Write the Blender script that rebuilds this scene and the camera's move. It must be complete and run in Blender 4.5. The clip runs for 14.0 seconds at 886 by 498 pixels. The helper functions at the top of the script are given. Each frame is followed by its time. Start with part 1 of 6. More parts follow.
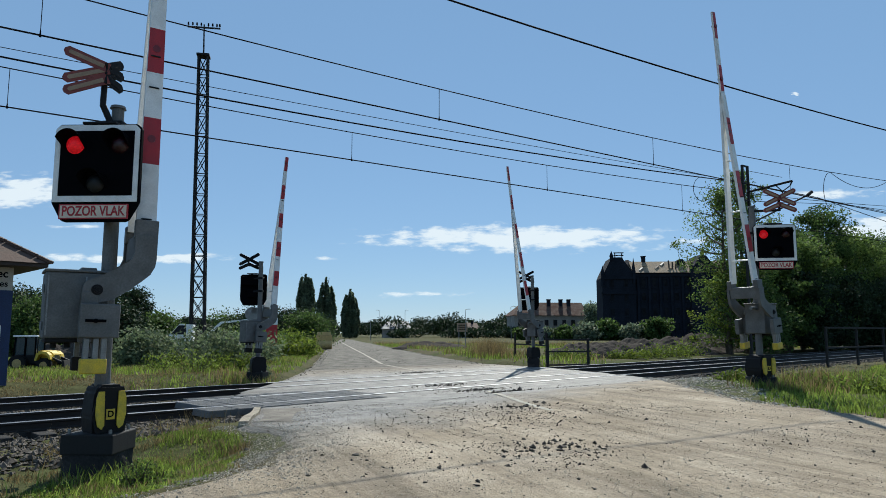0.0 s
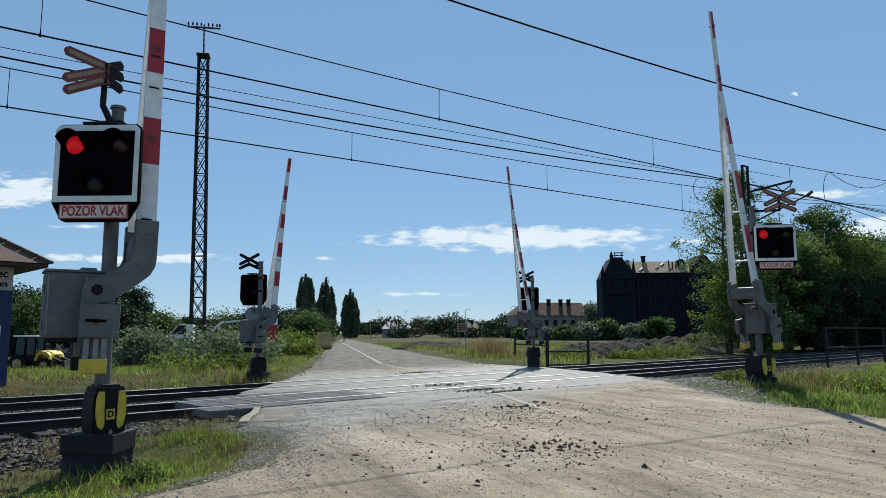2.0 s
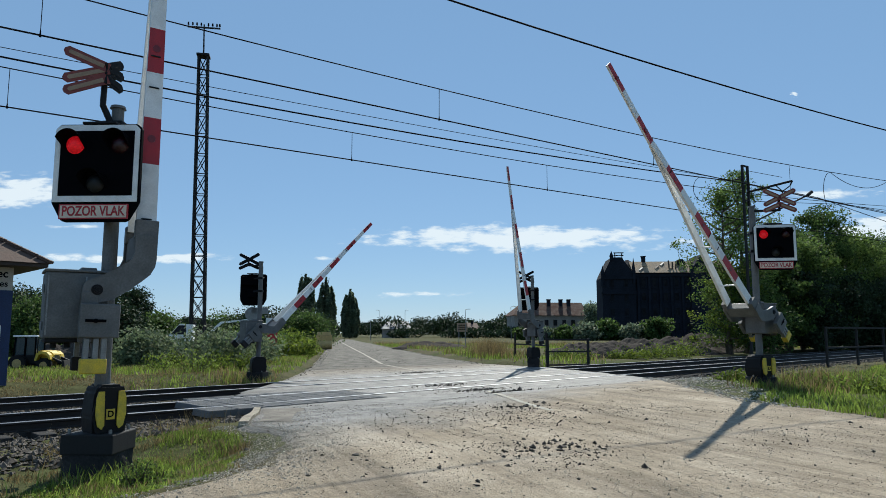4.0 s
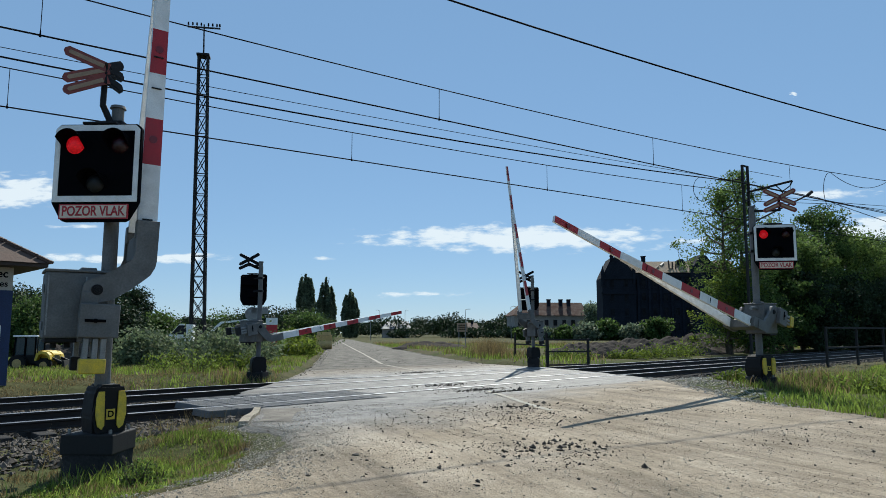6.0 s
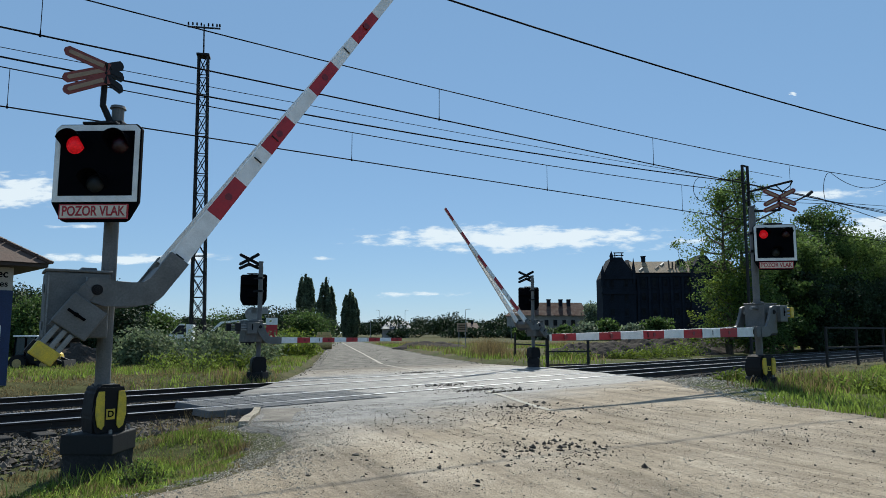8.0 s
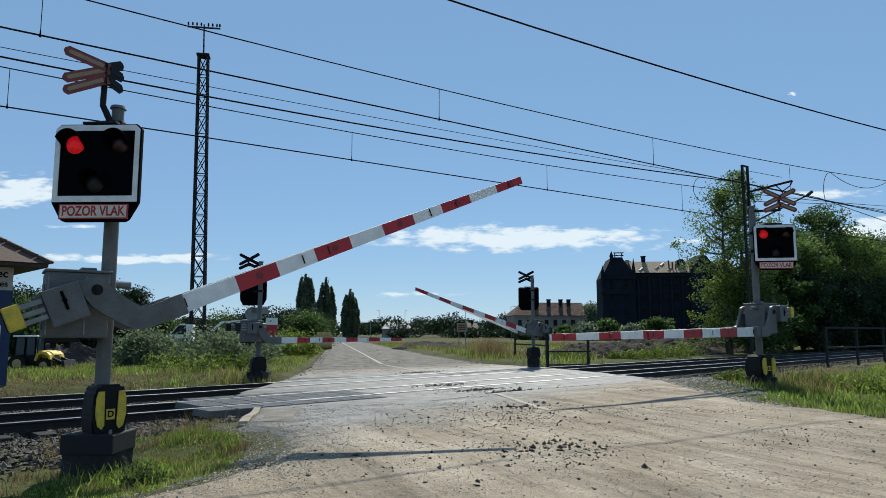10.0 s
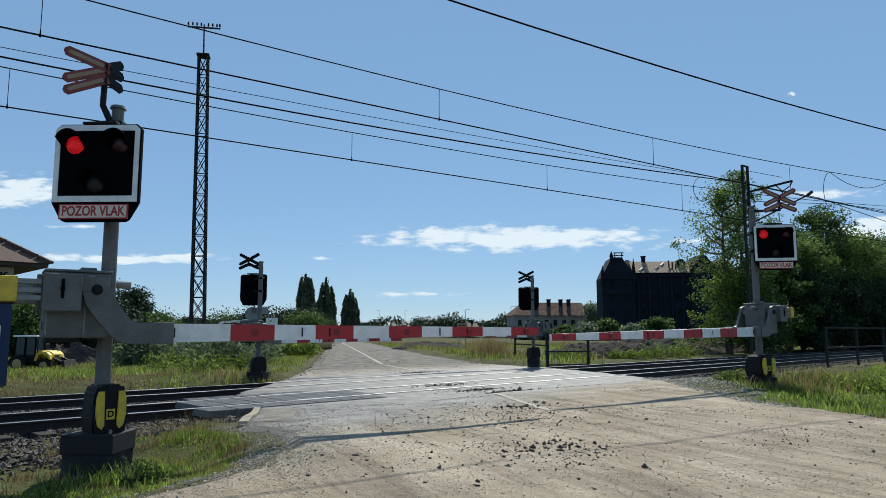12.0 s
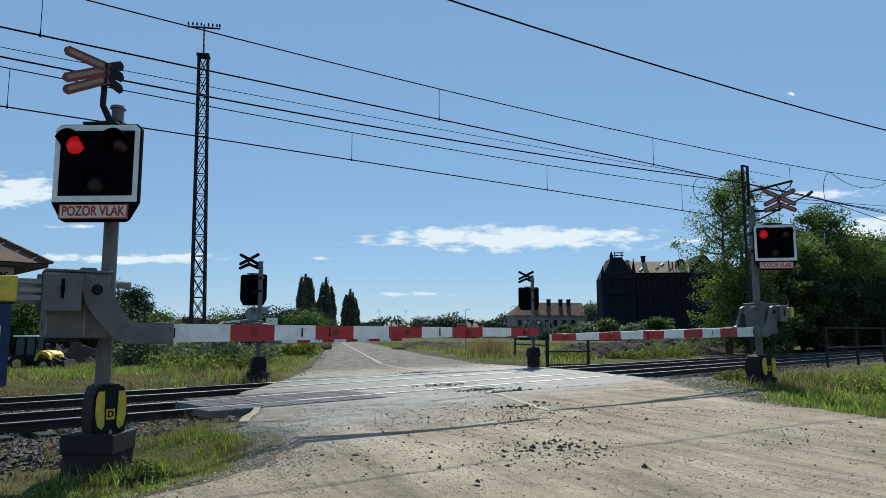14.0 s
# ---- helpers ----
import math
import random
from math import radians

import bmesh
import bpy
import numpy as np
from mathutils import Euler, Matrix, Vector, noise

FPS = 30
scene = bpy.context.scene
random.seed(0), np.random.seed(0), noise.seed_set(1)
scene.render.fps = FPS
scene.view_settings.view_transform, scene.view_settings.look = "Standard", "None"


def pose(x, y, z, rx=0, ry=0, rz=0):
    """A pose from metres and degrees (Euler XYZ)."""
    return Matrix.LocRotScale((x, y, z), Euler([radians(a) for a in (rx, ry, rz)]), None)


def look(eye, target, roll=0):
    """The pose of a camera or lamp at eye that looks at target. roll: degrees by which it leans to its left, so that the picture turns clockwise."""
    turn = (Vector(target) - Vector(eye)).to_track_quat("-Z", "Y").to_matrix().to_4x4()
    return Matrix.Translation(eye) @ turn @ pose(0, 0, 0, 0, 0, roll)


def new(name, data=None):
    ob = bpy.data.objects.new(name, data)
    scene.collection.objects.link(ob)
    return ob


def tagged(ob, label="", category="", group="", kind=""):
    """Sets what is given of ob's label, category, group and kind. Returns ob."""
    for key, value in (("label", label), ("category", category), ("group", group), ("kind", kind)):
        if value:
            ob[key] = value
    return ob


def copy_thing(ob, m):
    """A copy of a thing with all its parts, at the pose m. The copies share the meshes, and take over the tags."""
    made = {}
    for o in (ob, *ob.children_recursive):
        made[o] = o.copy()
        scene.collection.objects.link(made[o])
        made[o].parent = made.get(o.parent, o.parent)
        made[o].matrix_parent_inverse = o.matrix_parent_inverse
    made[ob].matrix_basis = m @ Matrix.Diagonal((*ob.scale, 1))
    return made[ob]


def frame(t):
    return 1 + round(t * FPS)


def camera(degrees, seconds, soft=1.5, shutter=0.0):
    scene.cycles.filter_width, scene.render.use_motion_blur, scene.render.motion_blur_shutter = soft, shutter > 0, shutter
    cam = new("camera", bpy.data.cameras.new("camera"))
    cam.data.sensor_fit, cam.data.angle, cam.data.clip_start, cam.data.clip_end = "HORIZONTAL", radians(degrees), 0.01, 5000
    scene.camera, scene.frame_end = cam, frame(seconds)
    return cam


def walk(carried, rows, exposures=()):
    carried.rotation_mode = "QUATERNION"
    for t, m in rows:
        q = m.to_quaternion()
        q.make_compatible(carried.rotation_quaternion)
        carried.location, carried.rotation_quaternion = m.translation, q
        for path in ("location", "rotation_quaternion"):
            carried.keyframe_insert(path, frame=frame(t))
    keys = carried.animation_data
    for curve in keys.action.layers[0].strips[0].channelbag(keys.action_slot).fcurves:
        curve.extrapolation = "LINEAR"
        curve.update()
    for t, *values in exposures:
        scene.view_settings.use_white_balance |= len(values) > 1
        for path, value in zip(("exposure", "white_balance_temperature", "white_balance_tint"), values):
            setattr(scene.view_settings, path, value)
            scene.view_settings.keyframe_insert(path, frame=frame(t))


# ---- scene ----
cam = camera(65.0, 14.0, soft=0.7)
EYE = (0.0, 0.0, 1.4)
STAND = look(EYE, (0.0, 10.0, 1.4 + 10 * math.tan(radians(6.9))))
walk(cam, [(0.0, STAND), (14.0, STAND)], [(0.0, 0.2, 6400, 5), (14.0, 0.2, 6400, 5)])

# ---- world, sun, exposure ----
SUN_EL, SUN_AZ = 45.6, 8.1   # height; degrees to the right of straight ahead
world = bpy.data.worlds.new("sky")
scene.world = world
world.use_nodes = True
wn = world.node_tree.nodes
sky = wn.new("ShaderNodeTexSky")
sky.sky_type = "NISHITA"
sky.sun_disc = False
sky.sun_elevation = radians(SUN_EL)
sky.sun_rotation = radians(SUN_AZ)
sky.altitude = 200
sky.air_density = 0.85
sky.dust_density = 0.0
sky.ozone_density = 2.0
wn["Background"].inputs[1].default_value = 0.108
haze = wn.new("ShaderNodeMixRGB")          # thin even summer haze over the whole sky
haze.inputs[0].default_value = 0.70
haze.inputs[2].default_value = (1.76, 3.1, 5.1, 1)
world.node_tree.links.new(sky.outputs[0], haze.inputs[1])
world.node_tree.links.new(haze.outputs[0], wn["Background"].inputs[0])
sun_data = bpy.data.lights.new("sun", "SUN")
sun_data.energy, sun_data.angle, sun_data.color = 5.0, radians(0.53), (1.0, 0.95, 0.87)
sun = new("sun", sun_data)
a, e = radians(SUN_AZ), radians(SUN_EL)
SUNWAY = Vector((math.sin(a) * math.cos(e), math.cos(a) * math.cos(e), math.sin(e)))
sun.matrix_world = look(SUNWAY * 60, (0, 0, 0))


# ---- materials ----
def mat(name, color, rough=0.7, metal=0.0, var=0.25, scale=8.0, fine=120.0, bump=0.15, spec=0.5, obj=0.0, other=None, mix=0.5, stretch=(1, 1, 1)):
    """A procedural surface: two scales of variation, fine relief, a little wear."""
    m = bpy.data.materials.new(name)
    m.use_nodes = True
    t = m.node_tree
    n, l = t.nodes, t.links
    b = n["Principled BSDF"]
    b.inputs["Metallic"].default_value = metal
    b.inputs["Specular IOR Level"].default_value = spec
    geo = n.new("ShaderNodeTexCoord")
    mp = n.new("ShaderNodeMapping")
    mp.inputs["Scale"].default_value = stretch
    l.new(geo.outputs["Object"], mp.inputs[0])
    big, small = n.new("ShaderNodeTexNoise"), n.new("ShaderNodeTexNoise")
    big.inputs["Scale"].default_value, big.inputs["Detail"].default_value = scale, 5
    small.inputs["Scale"].default_value, small.inputs["Detail"].default_value = fine, 3
    l.new(mp.outputs[0], big.inputs["Vector"])
    l.new(mp.outputs[0], small.inputs["Vector"])
    c2 = other or tuple(c * (1 - var) for c in color)
    ramp = n.new("ShaderNodeValToRGB")
    ramp.color_ramp.elements[0].position, ramp.color_ramp.elements[1].position = mix - 0.18, mix + 0.18
    ramp.color_ramp.elements[0].color, ramp.color_ramp.elements[1].color = (*c2, 1), (*color, 1)
    l.new(big.outputs["Fac"], ramp.inputs[0])
    mul = n.new("ShaderNodeMixRGB")
    mul.blend_type = "MULTIPLY"
    mul.inputs[0].default_value = 1.0
    r2 = n.new("ShaderNodeMapRange")
    r2.inputs[1].default_value, r2.inputs[2].default_value = 0.3, 0.7
    r2.inputs[3].default_value, r2.inputs[4].default_value = 1 - var * 0.8, 1 + var * 0.5
    l.new(small.outputs["Fac"], r2.inputs[0])
    l.new(ramp.outputs[0], mul.inputs[1])
    l.new(r2.outputs[0], mul.inputs[2])
    last = mul.outputs[0]
    if obj > 0:
        inf, r3, m3 = n.new("ShaderNodeNewGeometry"), n.new("ShaderNodeMapRange"), n.new("ShaderNodeMixRGB")
        r3.inputs[3].default_value, r3.inputs[4].default_value = 1 - obj, 1 + obj
        m3.blend_type = "MULTIPLY"
        m3.inputs[0].default_value = 1.0
        l.new(inf.outputs["Random Per Island"], r3.inputs[0])
        l.new(last, m3.inputs[1])
        l.new(r3.outputs[0], m3.inputs[2])
        last = m3.outputs[0]
    l.new(last, b.inputs["Base Color"])
    rr = n.new("ShaderNodeMapRange")
    rr.inputs[3].default_value, rr.inputs[4].default_value = max(0.03, rough - 0.12), min(1, rough + 0.12)
    l.new(big.outputs["Fac"], rr.inputs[0])
    l.new(rr.outputs[0], b.inputs["Roughness"])
    if bump > 0:
        bp = n.new("ShaderNodeBump")
        bp.inputs["Strength"].default_value, bp.inputs["Distance"].default_value = bump, 0.02
        l.new(small.outputs["Fac"], bp.inputs["Height"])
        l.new(bp.outputs[0], b.inputs["Normal"])
    return m


def leaf_mat(name, color, other, through_light=0.45):
    m = mat(name, color, 0.62, 0, 0.3, 0.6, 3.0, 0, 0.16, 0.6, other)
    t = m.node_tree
    n, l = t.nodes, t.links
    b = n["Principled BSDF"]
    tr, mx = n.new("ShaderNodeBsdfTranslucent"), n.new("ShaderNodeMixShader")
    mx.inputs[0].default_value = through_light
    src = b.inputs["Base Color"].links[0].from_socket
    l.new(src, tr.inputs[0])
    l.new(b.outputs[0], mx.inputs[1])
    l.new(tr.outputs[0], mx.inputs[2])
    l.new(mx.outputs[0], n["Material Output"].inputs[0])
    return m


def glow_mat(name, color, strength):
    m = bpy.data.materials.new(name)
    m.use_nodes = True
    t = m.node_tree
    n, l = t.nodes, t.links
    b = n["Principled BSDF"]
    b.inputs["Base Color"].default_value = (*[c * 0.4 for c in color], 1)
    tc, v, r = n.new("ShaderNodeTexCoord"), n.new("ShaderNodeTexVoronoi"), n.new("ShaderNodeMapRange")
    v.inputs["Scale"].default_value = 55
    r.inputs[1].default_value, r.inputs[2].default_value = 0.0, 0.7
    r.inputs[3].default_value, r.inputs[4].default_value = strength * 1.5, strength * 0.45
    l.new(tc.outputs["Object"], v.inputs["Vector"])
    l.new(v.outputs["Distance"], r.inputs[0])
    l.new(r.outputs[0], b.inputs["Emission Strength"])
    b.inputs["Emission Color"].default_value = (*color, 1)
    return m


GREY = mat("grey painted steel", (0.15, 0.15, 0.147), 0.55, 0.0, 0.22, 5, 60, 0.05, other=(0.105, 0.105, 0.10), spec=0.3)
GALV = mat("weathered galvanised steel", (0.24, 0.25, 0.25), 0.45, 0.5, 0.25, 9, 80, 0.05)
BLACK = mat("matt black enamel", (0.0028, 0.003, 0.0045), 0.85, 0, 0.3, 6, 90, 0.03, spec=0.05)
BLACKP = mat("scuffed black plastic", (0.007, 0.007, 0.0085), 0.6, 0, 0.35, 7, 60, 0.1, spec=0.25)
WHITE = mat("dusty white paint", (0.80, 0.80, 0.78), 0.5, 0, 0.12, 7, 90, 0.03, other=(0.62, 0.61, 0.58), mix=0.38)
RED = mat("faded red reflective sheet", (0.43, 0.018, 0.026), 0.5, 0, 0.2, 7, 90, 0.03, other=(0.33, 0.016, 0.022))
ORANGE = mat("red reflective edge", (0.21, 0.036, 0.024), 0.45, 0, 0.2, 9, 90, 0.02)
CREAM = mat("yellowed reflective sheet", (0.32, 0.215, 0.135), 0.5, 0, 0.2, 9, 90, 0.02)
YELLOW = mat("worn yellow paint", (0.72, 0.50, 0.035), 0.5, 0, 0.22, 12, 90, 0.05, other=(0.5, 0.36, 0.05))
STEEL = mat("polished rail steel", (0.46, 0.46, 0.47), 0.4, 1.0, 0.15, 6, 90, 0.02)
RAILTOP = mat("worn rail head", (0.34, 0.34, 0.35), 0.4, 1.0, 0.2, 6, 90, 0.02)
RUST = mat("rusty rail steel", (0.022, 0.016, 0.013), 0.85, 0.0, 0.3, 10, 90, 0.2)
TAR = mat("dark creosoted metal", (0.011, 0.0105, 0.011), 0.8, 0.0, 0.3, 5, 60, 0.1)
WIRE = mat("dull copper wire", (0.008, 0.008, 0.01), 0.9, 0.0, 0.2, 5, 40, 0, spec=0.1)
GLOW = glow_mat("lit red lens", (1.0, 0.010, 0.022), 0.32)
DARKRED = mat("dark red reflector", (0.19, 0.012, 0.018), 0.35, 0, 0.2, 20, 90, 0.05)
DIMLENS = mat("unlit red lens", (0.028, 0.004, 0.009), 0.2, 0, 0.3, 40, 160, 0.3)
DARKLENS = mat("unlit dark lens", (0.006, 0.009, 0.012), 0.5, 0, 0.3, 40, 160, 0.3)


# ---- mesh tools ----
def finish(name, bm, material, parent=None, label="", smooth=False):
    me = bpy.data.meshes.new(name)
    bmesh.ops.recalc_face_normals(bm, faces=bm.faces)
    if smooth:
        for f in bm.faces:
            f.smooth = True
    bm.to_mesh(me)
    bm.free()
    for m in material if isinstance(material, (list, tuple)) else [material]:
        me.materials.append(m)
    ob = new(name, me)
    if parent is not None:
        ob.parent = parent
    if label:
        tagged(ob, label)
    return ob


def part(name, bm, material, parent, label="", smooth=False):
    return finish(name, bm, material, parent, label, smooth)


def raw(name, verts, faces, material, parent=None, label="", index=None):
    me = bpy.data.meshes.new(name)
    me.from_pydata([tuple(v) for v in verts], [], [tuple(f) for f in faces])
    for m in material if isinstance(material, (list, tuple)) else [material]:
        me.materials.append(m)
    if index is not None:
        me.polygons.foreach_set("material_index", index)
    me.update()
    ob = new(name, me)
    if parent is not None:
        ob.parent = parent
    if label:
        tagged(ob, label)
    return ob


def thing(name, m, label, category, group="", kind=""):
    ob = new(name)
    ob.matrix_basis = m
    ob.empty_display_size = 0.2
    return tagged(ob, label, category, group, kind)


def box(bm, x0, x1, y0, y1, z0, z1, bevel=0.0, turn=None, mi=0):
    vs = bmesh.ops.create_cube(bm, size=1.0)["verts"]
    m = Matrix.Translation(((x0 + x1) / 2, (y0 + y1) / 2, (z0 + z1) / 2)) @ Matrix.Diagonal((x1 - x0, y1 - y0, z1 - z0, 1))
    bmesh.ops.transform(bm, matrix=(turn @ m) if turn else m, verts=vs)
    faces = {f for v in vs for f in v.link_faces}
    for f in faces:
        f.material_index = mi
    if bevel > 0:
        edges = list({ed for v in vs for ed in v.link_edges})
        bmesh.ops.bevel(bm, geom=edges, offset=bevel, segments=2, affect="EDGES", profile=0.5)
    return bm


def rod(bm, p, q, r0, r1=None, n=10, mi=0):
    p, q = Vector(p), Vector(q)
    d = q - p
    g = bmesh.ops.create_cone(bm, cap_ends=True, cap_tris=False, segments=n, radius1=r0, radius2=r0 if r1 is None else r1, depth=d.length)
    bmesh.ops.transform(bm, matrix=Matrix.Translation((p + q) / 2) @ d.to_track_quat("Z", "Y").to_matrix().to_4x4(), verts=g["verts"])
    for f in {f for v in g["verts"] for f in v.link_faces}:
        f.material_index = mi
    return bm


def prism(bm, outline, y0, y1, mi=0, axis="y"):
    """An outline in x and z, thick from y0 to y1."""
    put = (lambda u, v, w: (u, w, v)) if axis == "y" else (lambda u, v, w: (u, v, w))
    lo = [bm.verts.new(put(u, v, y0)) for u, v in outline]
    hi = [bm.verts.new(put(u, v, y1)) for u, v in outline]
    fs = [bm.faces.new(lo), bm.faces.new(hi)]
    k = len(outline)
    fs += [bm.faces.new((lo[i], lo[(i + 1) % k], hi[(i + 1) % k], hi[i])) for i in range(k)]
    for f in fs:
        f.material_index = mi
    return bm


def bar(bm, p, q, w, h=None, mi=0):
    """A square bar from p to q."""
    p, q = Vector(p), Vector(q)
    d = q - p
    vs = bmesh.ops.create_cube(bm, size=1.0)["verts"]
    bmesh.ops.transform(bm, matrix=Matrix.Translation((p + q) / 2) @ d.to_track_quat("Z", "Y").to_matrix().to_4x4() @ Matrix.Diagonal((w, h or w, d.length, 1)), verts=vs)
    for f in {f for v in vs for f in v.link_faces}:
        f.material_index = mi
    return bm


def B():
    return bmesh.new()


def letters(name, text, size, material, parent, m, label=""):
    cu = bpy.data.curves.new(name, "FONT")
    cu.body, cu.size, cu.align_x, cu.align_y, cu.extrude, cu.offset = text, size, "CENTER", "CENTER", 0.002, size * 0.018
    tmp = bpy.data.objects.new(name, cu)
    scene.collection.objects.link(tmp)
    me = bpy.data.meshes.new_from_object(tmp.evaluated_get(bpy.context.evaluated_depsgraph_get()))
    bpy.data.objects.remove(tmp)
    me.materials.clear()
    me.materials.append(material)
    ob = new(name, me)
    ob.parent = parent
    ob.matrix_basis = m
    if label:
        tagged(ob, label)
    return ob


# ---- the plan: the track runs from the lower left to the far right ----
TRACK_DEG = 44.6
TD = Vector((math.cos(radians(TRACK_DEG)), math.sin(radians(TRACK_DEG)), 0))
TN = Vector((-TD.y, TD.x, 0))
TRACK_A, TRACK_B = 13.4, 16.9     # distance of the track's middle from the camera's foot


def on_track(s, d, z=0.0):
    return Vector((TD.x * s + TN.x * d, TD.y * s + TN.y * d, z))


def smooth(a0, a1, v):
    u = np.clip((v - a0) / (a1 - a0), 0, 1)
    return u * u * (3 - 2 * u)


# ---- ground, road ----
ROAD_L = [(-4.0, -16.0), (-2.44, 1.68), (-2.35, 4.12), (-2.23, 4.79), (-1.92, 5.47), (-1.66, 5.94), (-1.56, 6.96), (-1.81, 7.99), (-2.46, 8.5), (-3.56, 13.4), (-4.5, 14.9), (-5.0, 17.3), (-4.9, 21.5), (-5.6, 29.3), (-7.4, 41.7), (-11.5, 69.9), (-23.3, 158)]
ROAD_R = [(9.0, -16.0), (7.23, 1.68), (7.06, 4.12), (7.4, 4.96), (7.4, 6.47), (6.73, 8.16), (5.89, 9.25), (5.51, 10.34), (5.04, 11.43), (5.38, 15.98), (6.6, 22.5), (5.9, 25.1), (4.5, 28.8), (2.0, 32.5), (-0.5, 43.8), (-5.3, 69.9), (-20.9, 158)]


def edge_x(line, y):
    return np.interp(y, [p[1] for p in line], [p[0] for p in line])


def ramp(x, y):
    """The road in front of the line stands a foot above the rails and slopes down to them."""
    d = TN.x * np.asarray(x, float) + TN.y * np.asarray(y, float)
    return 0.307 * (1 - smooth(7.5, 11.8, d))


def ground_z(x, y):
    x, y = np.asarray(x, float), np.asarray(y, float)
    d = TN.x * x + TN.y * y
    bed = smooth(10.6, 11.6, d) * (1 - smooth(18.9, 19.8, d))
    inroad = smooth(-0.5, 0.2, x - edge_x(ROAD_L, y)) * (1 - smooth(-0.2, 0.5, x - edge_x(ROAD_R, y)))
    z = -0.05 - 0.23 * bed * (1 - inroad)
    z = z + 0.12 * np.exp(-((x - 7.4) ** 2 / 3.0 + (y - 15.4) ** 2 / 4.0)) * (1 - inroad)   # bank under the second barrier
    z = z - 0.35 * smooth(20, 30, d) * (1 - smooth(70, 120, d)) * smooth(3, 12, edge_x(ROAD_L, y) - x)
    z = z + 0.2 * smooth(19.4, 20.5, d) * (1 - inroad) * (1 - smooth(40, 60, d)) * (1 - smooth(1, 8, x - edge_x(ROAD_R, y)))
    z = z - 0.10 * smooth(0.1, 0.6, x - edge_x(ROAD_L, y)) * (1 - smooth(-0.6, -0.1, x - edge_x(ROAD_R, y)))
    return z + ramp(x, y) * (1 - 0.7 * smooth(0.05, 1.0 + 1.4 * smooth(7.4, 8.4, y), edge_x(ROAD_L, y) - x)) * (1 - 0.55 * smooth(0.4, 3.0, x - edge_x(ROAD_R, y)))     # the verges fall away


def ground_material():
    m = mat("grassy soil", (0.055, 0.07, 0.022), 0.95, 0, 0.4, 0.35, 14, 0.6, spec=0.05, other=(0.10, 0.082, 0.045))
    return m


def build_ground():
    xs = np.unique(np.concatenate([np.linspace(-14, 24, 153), np.linspace(-60, 90, 101), np.linspace(-400, 400, 41), [-3000, -1500, 1500, 3000]]))
    ys = np.unique(np.concatenate([np.linspace(2, 32, 121), np.linspace(32, 120, 61), np.linspace(120, 500, 30), [-600, -60, -10, 0, 900, 1800, 4500]]))
    X, Y = np.meshgrid(xs, ys)
    Z = ground_z(X, Y)
    rng = np.random.default_rng(3)
    Z = Z + rng.normal(0, 0.012, Z.shape) * (np.abs(X) < 60) * (Y < 100)
    n = len(xs)
    verts = np.stack([X.ravel(), Y.ravel(), Z.ravel()], 1)
    i = (np.arange(len(ys) - 1)[:, None] * n + np.arange(n - 1)[None]).ravel()
    ob = raw("ground", verts.tolist(), np.stack([i, i + 1, i + n + 1, i + n], 1).tolist(), ground_material())
    tagged(ob, "grassy waste ground with bare soil patches", "ground", kind="structure")


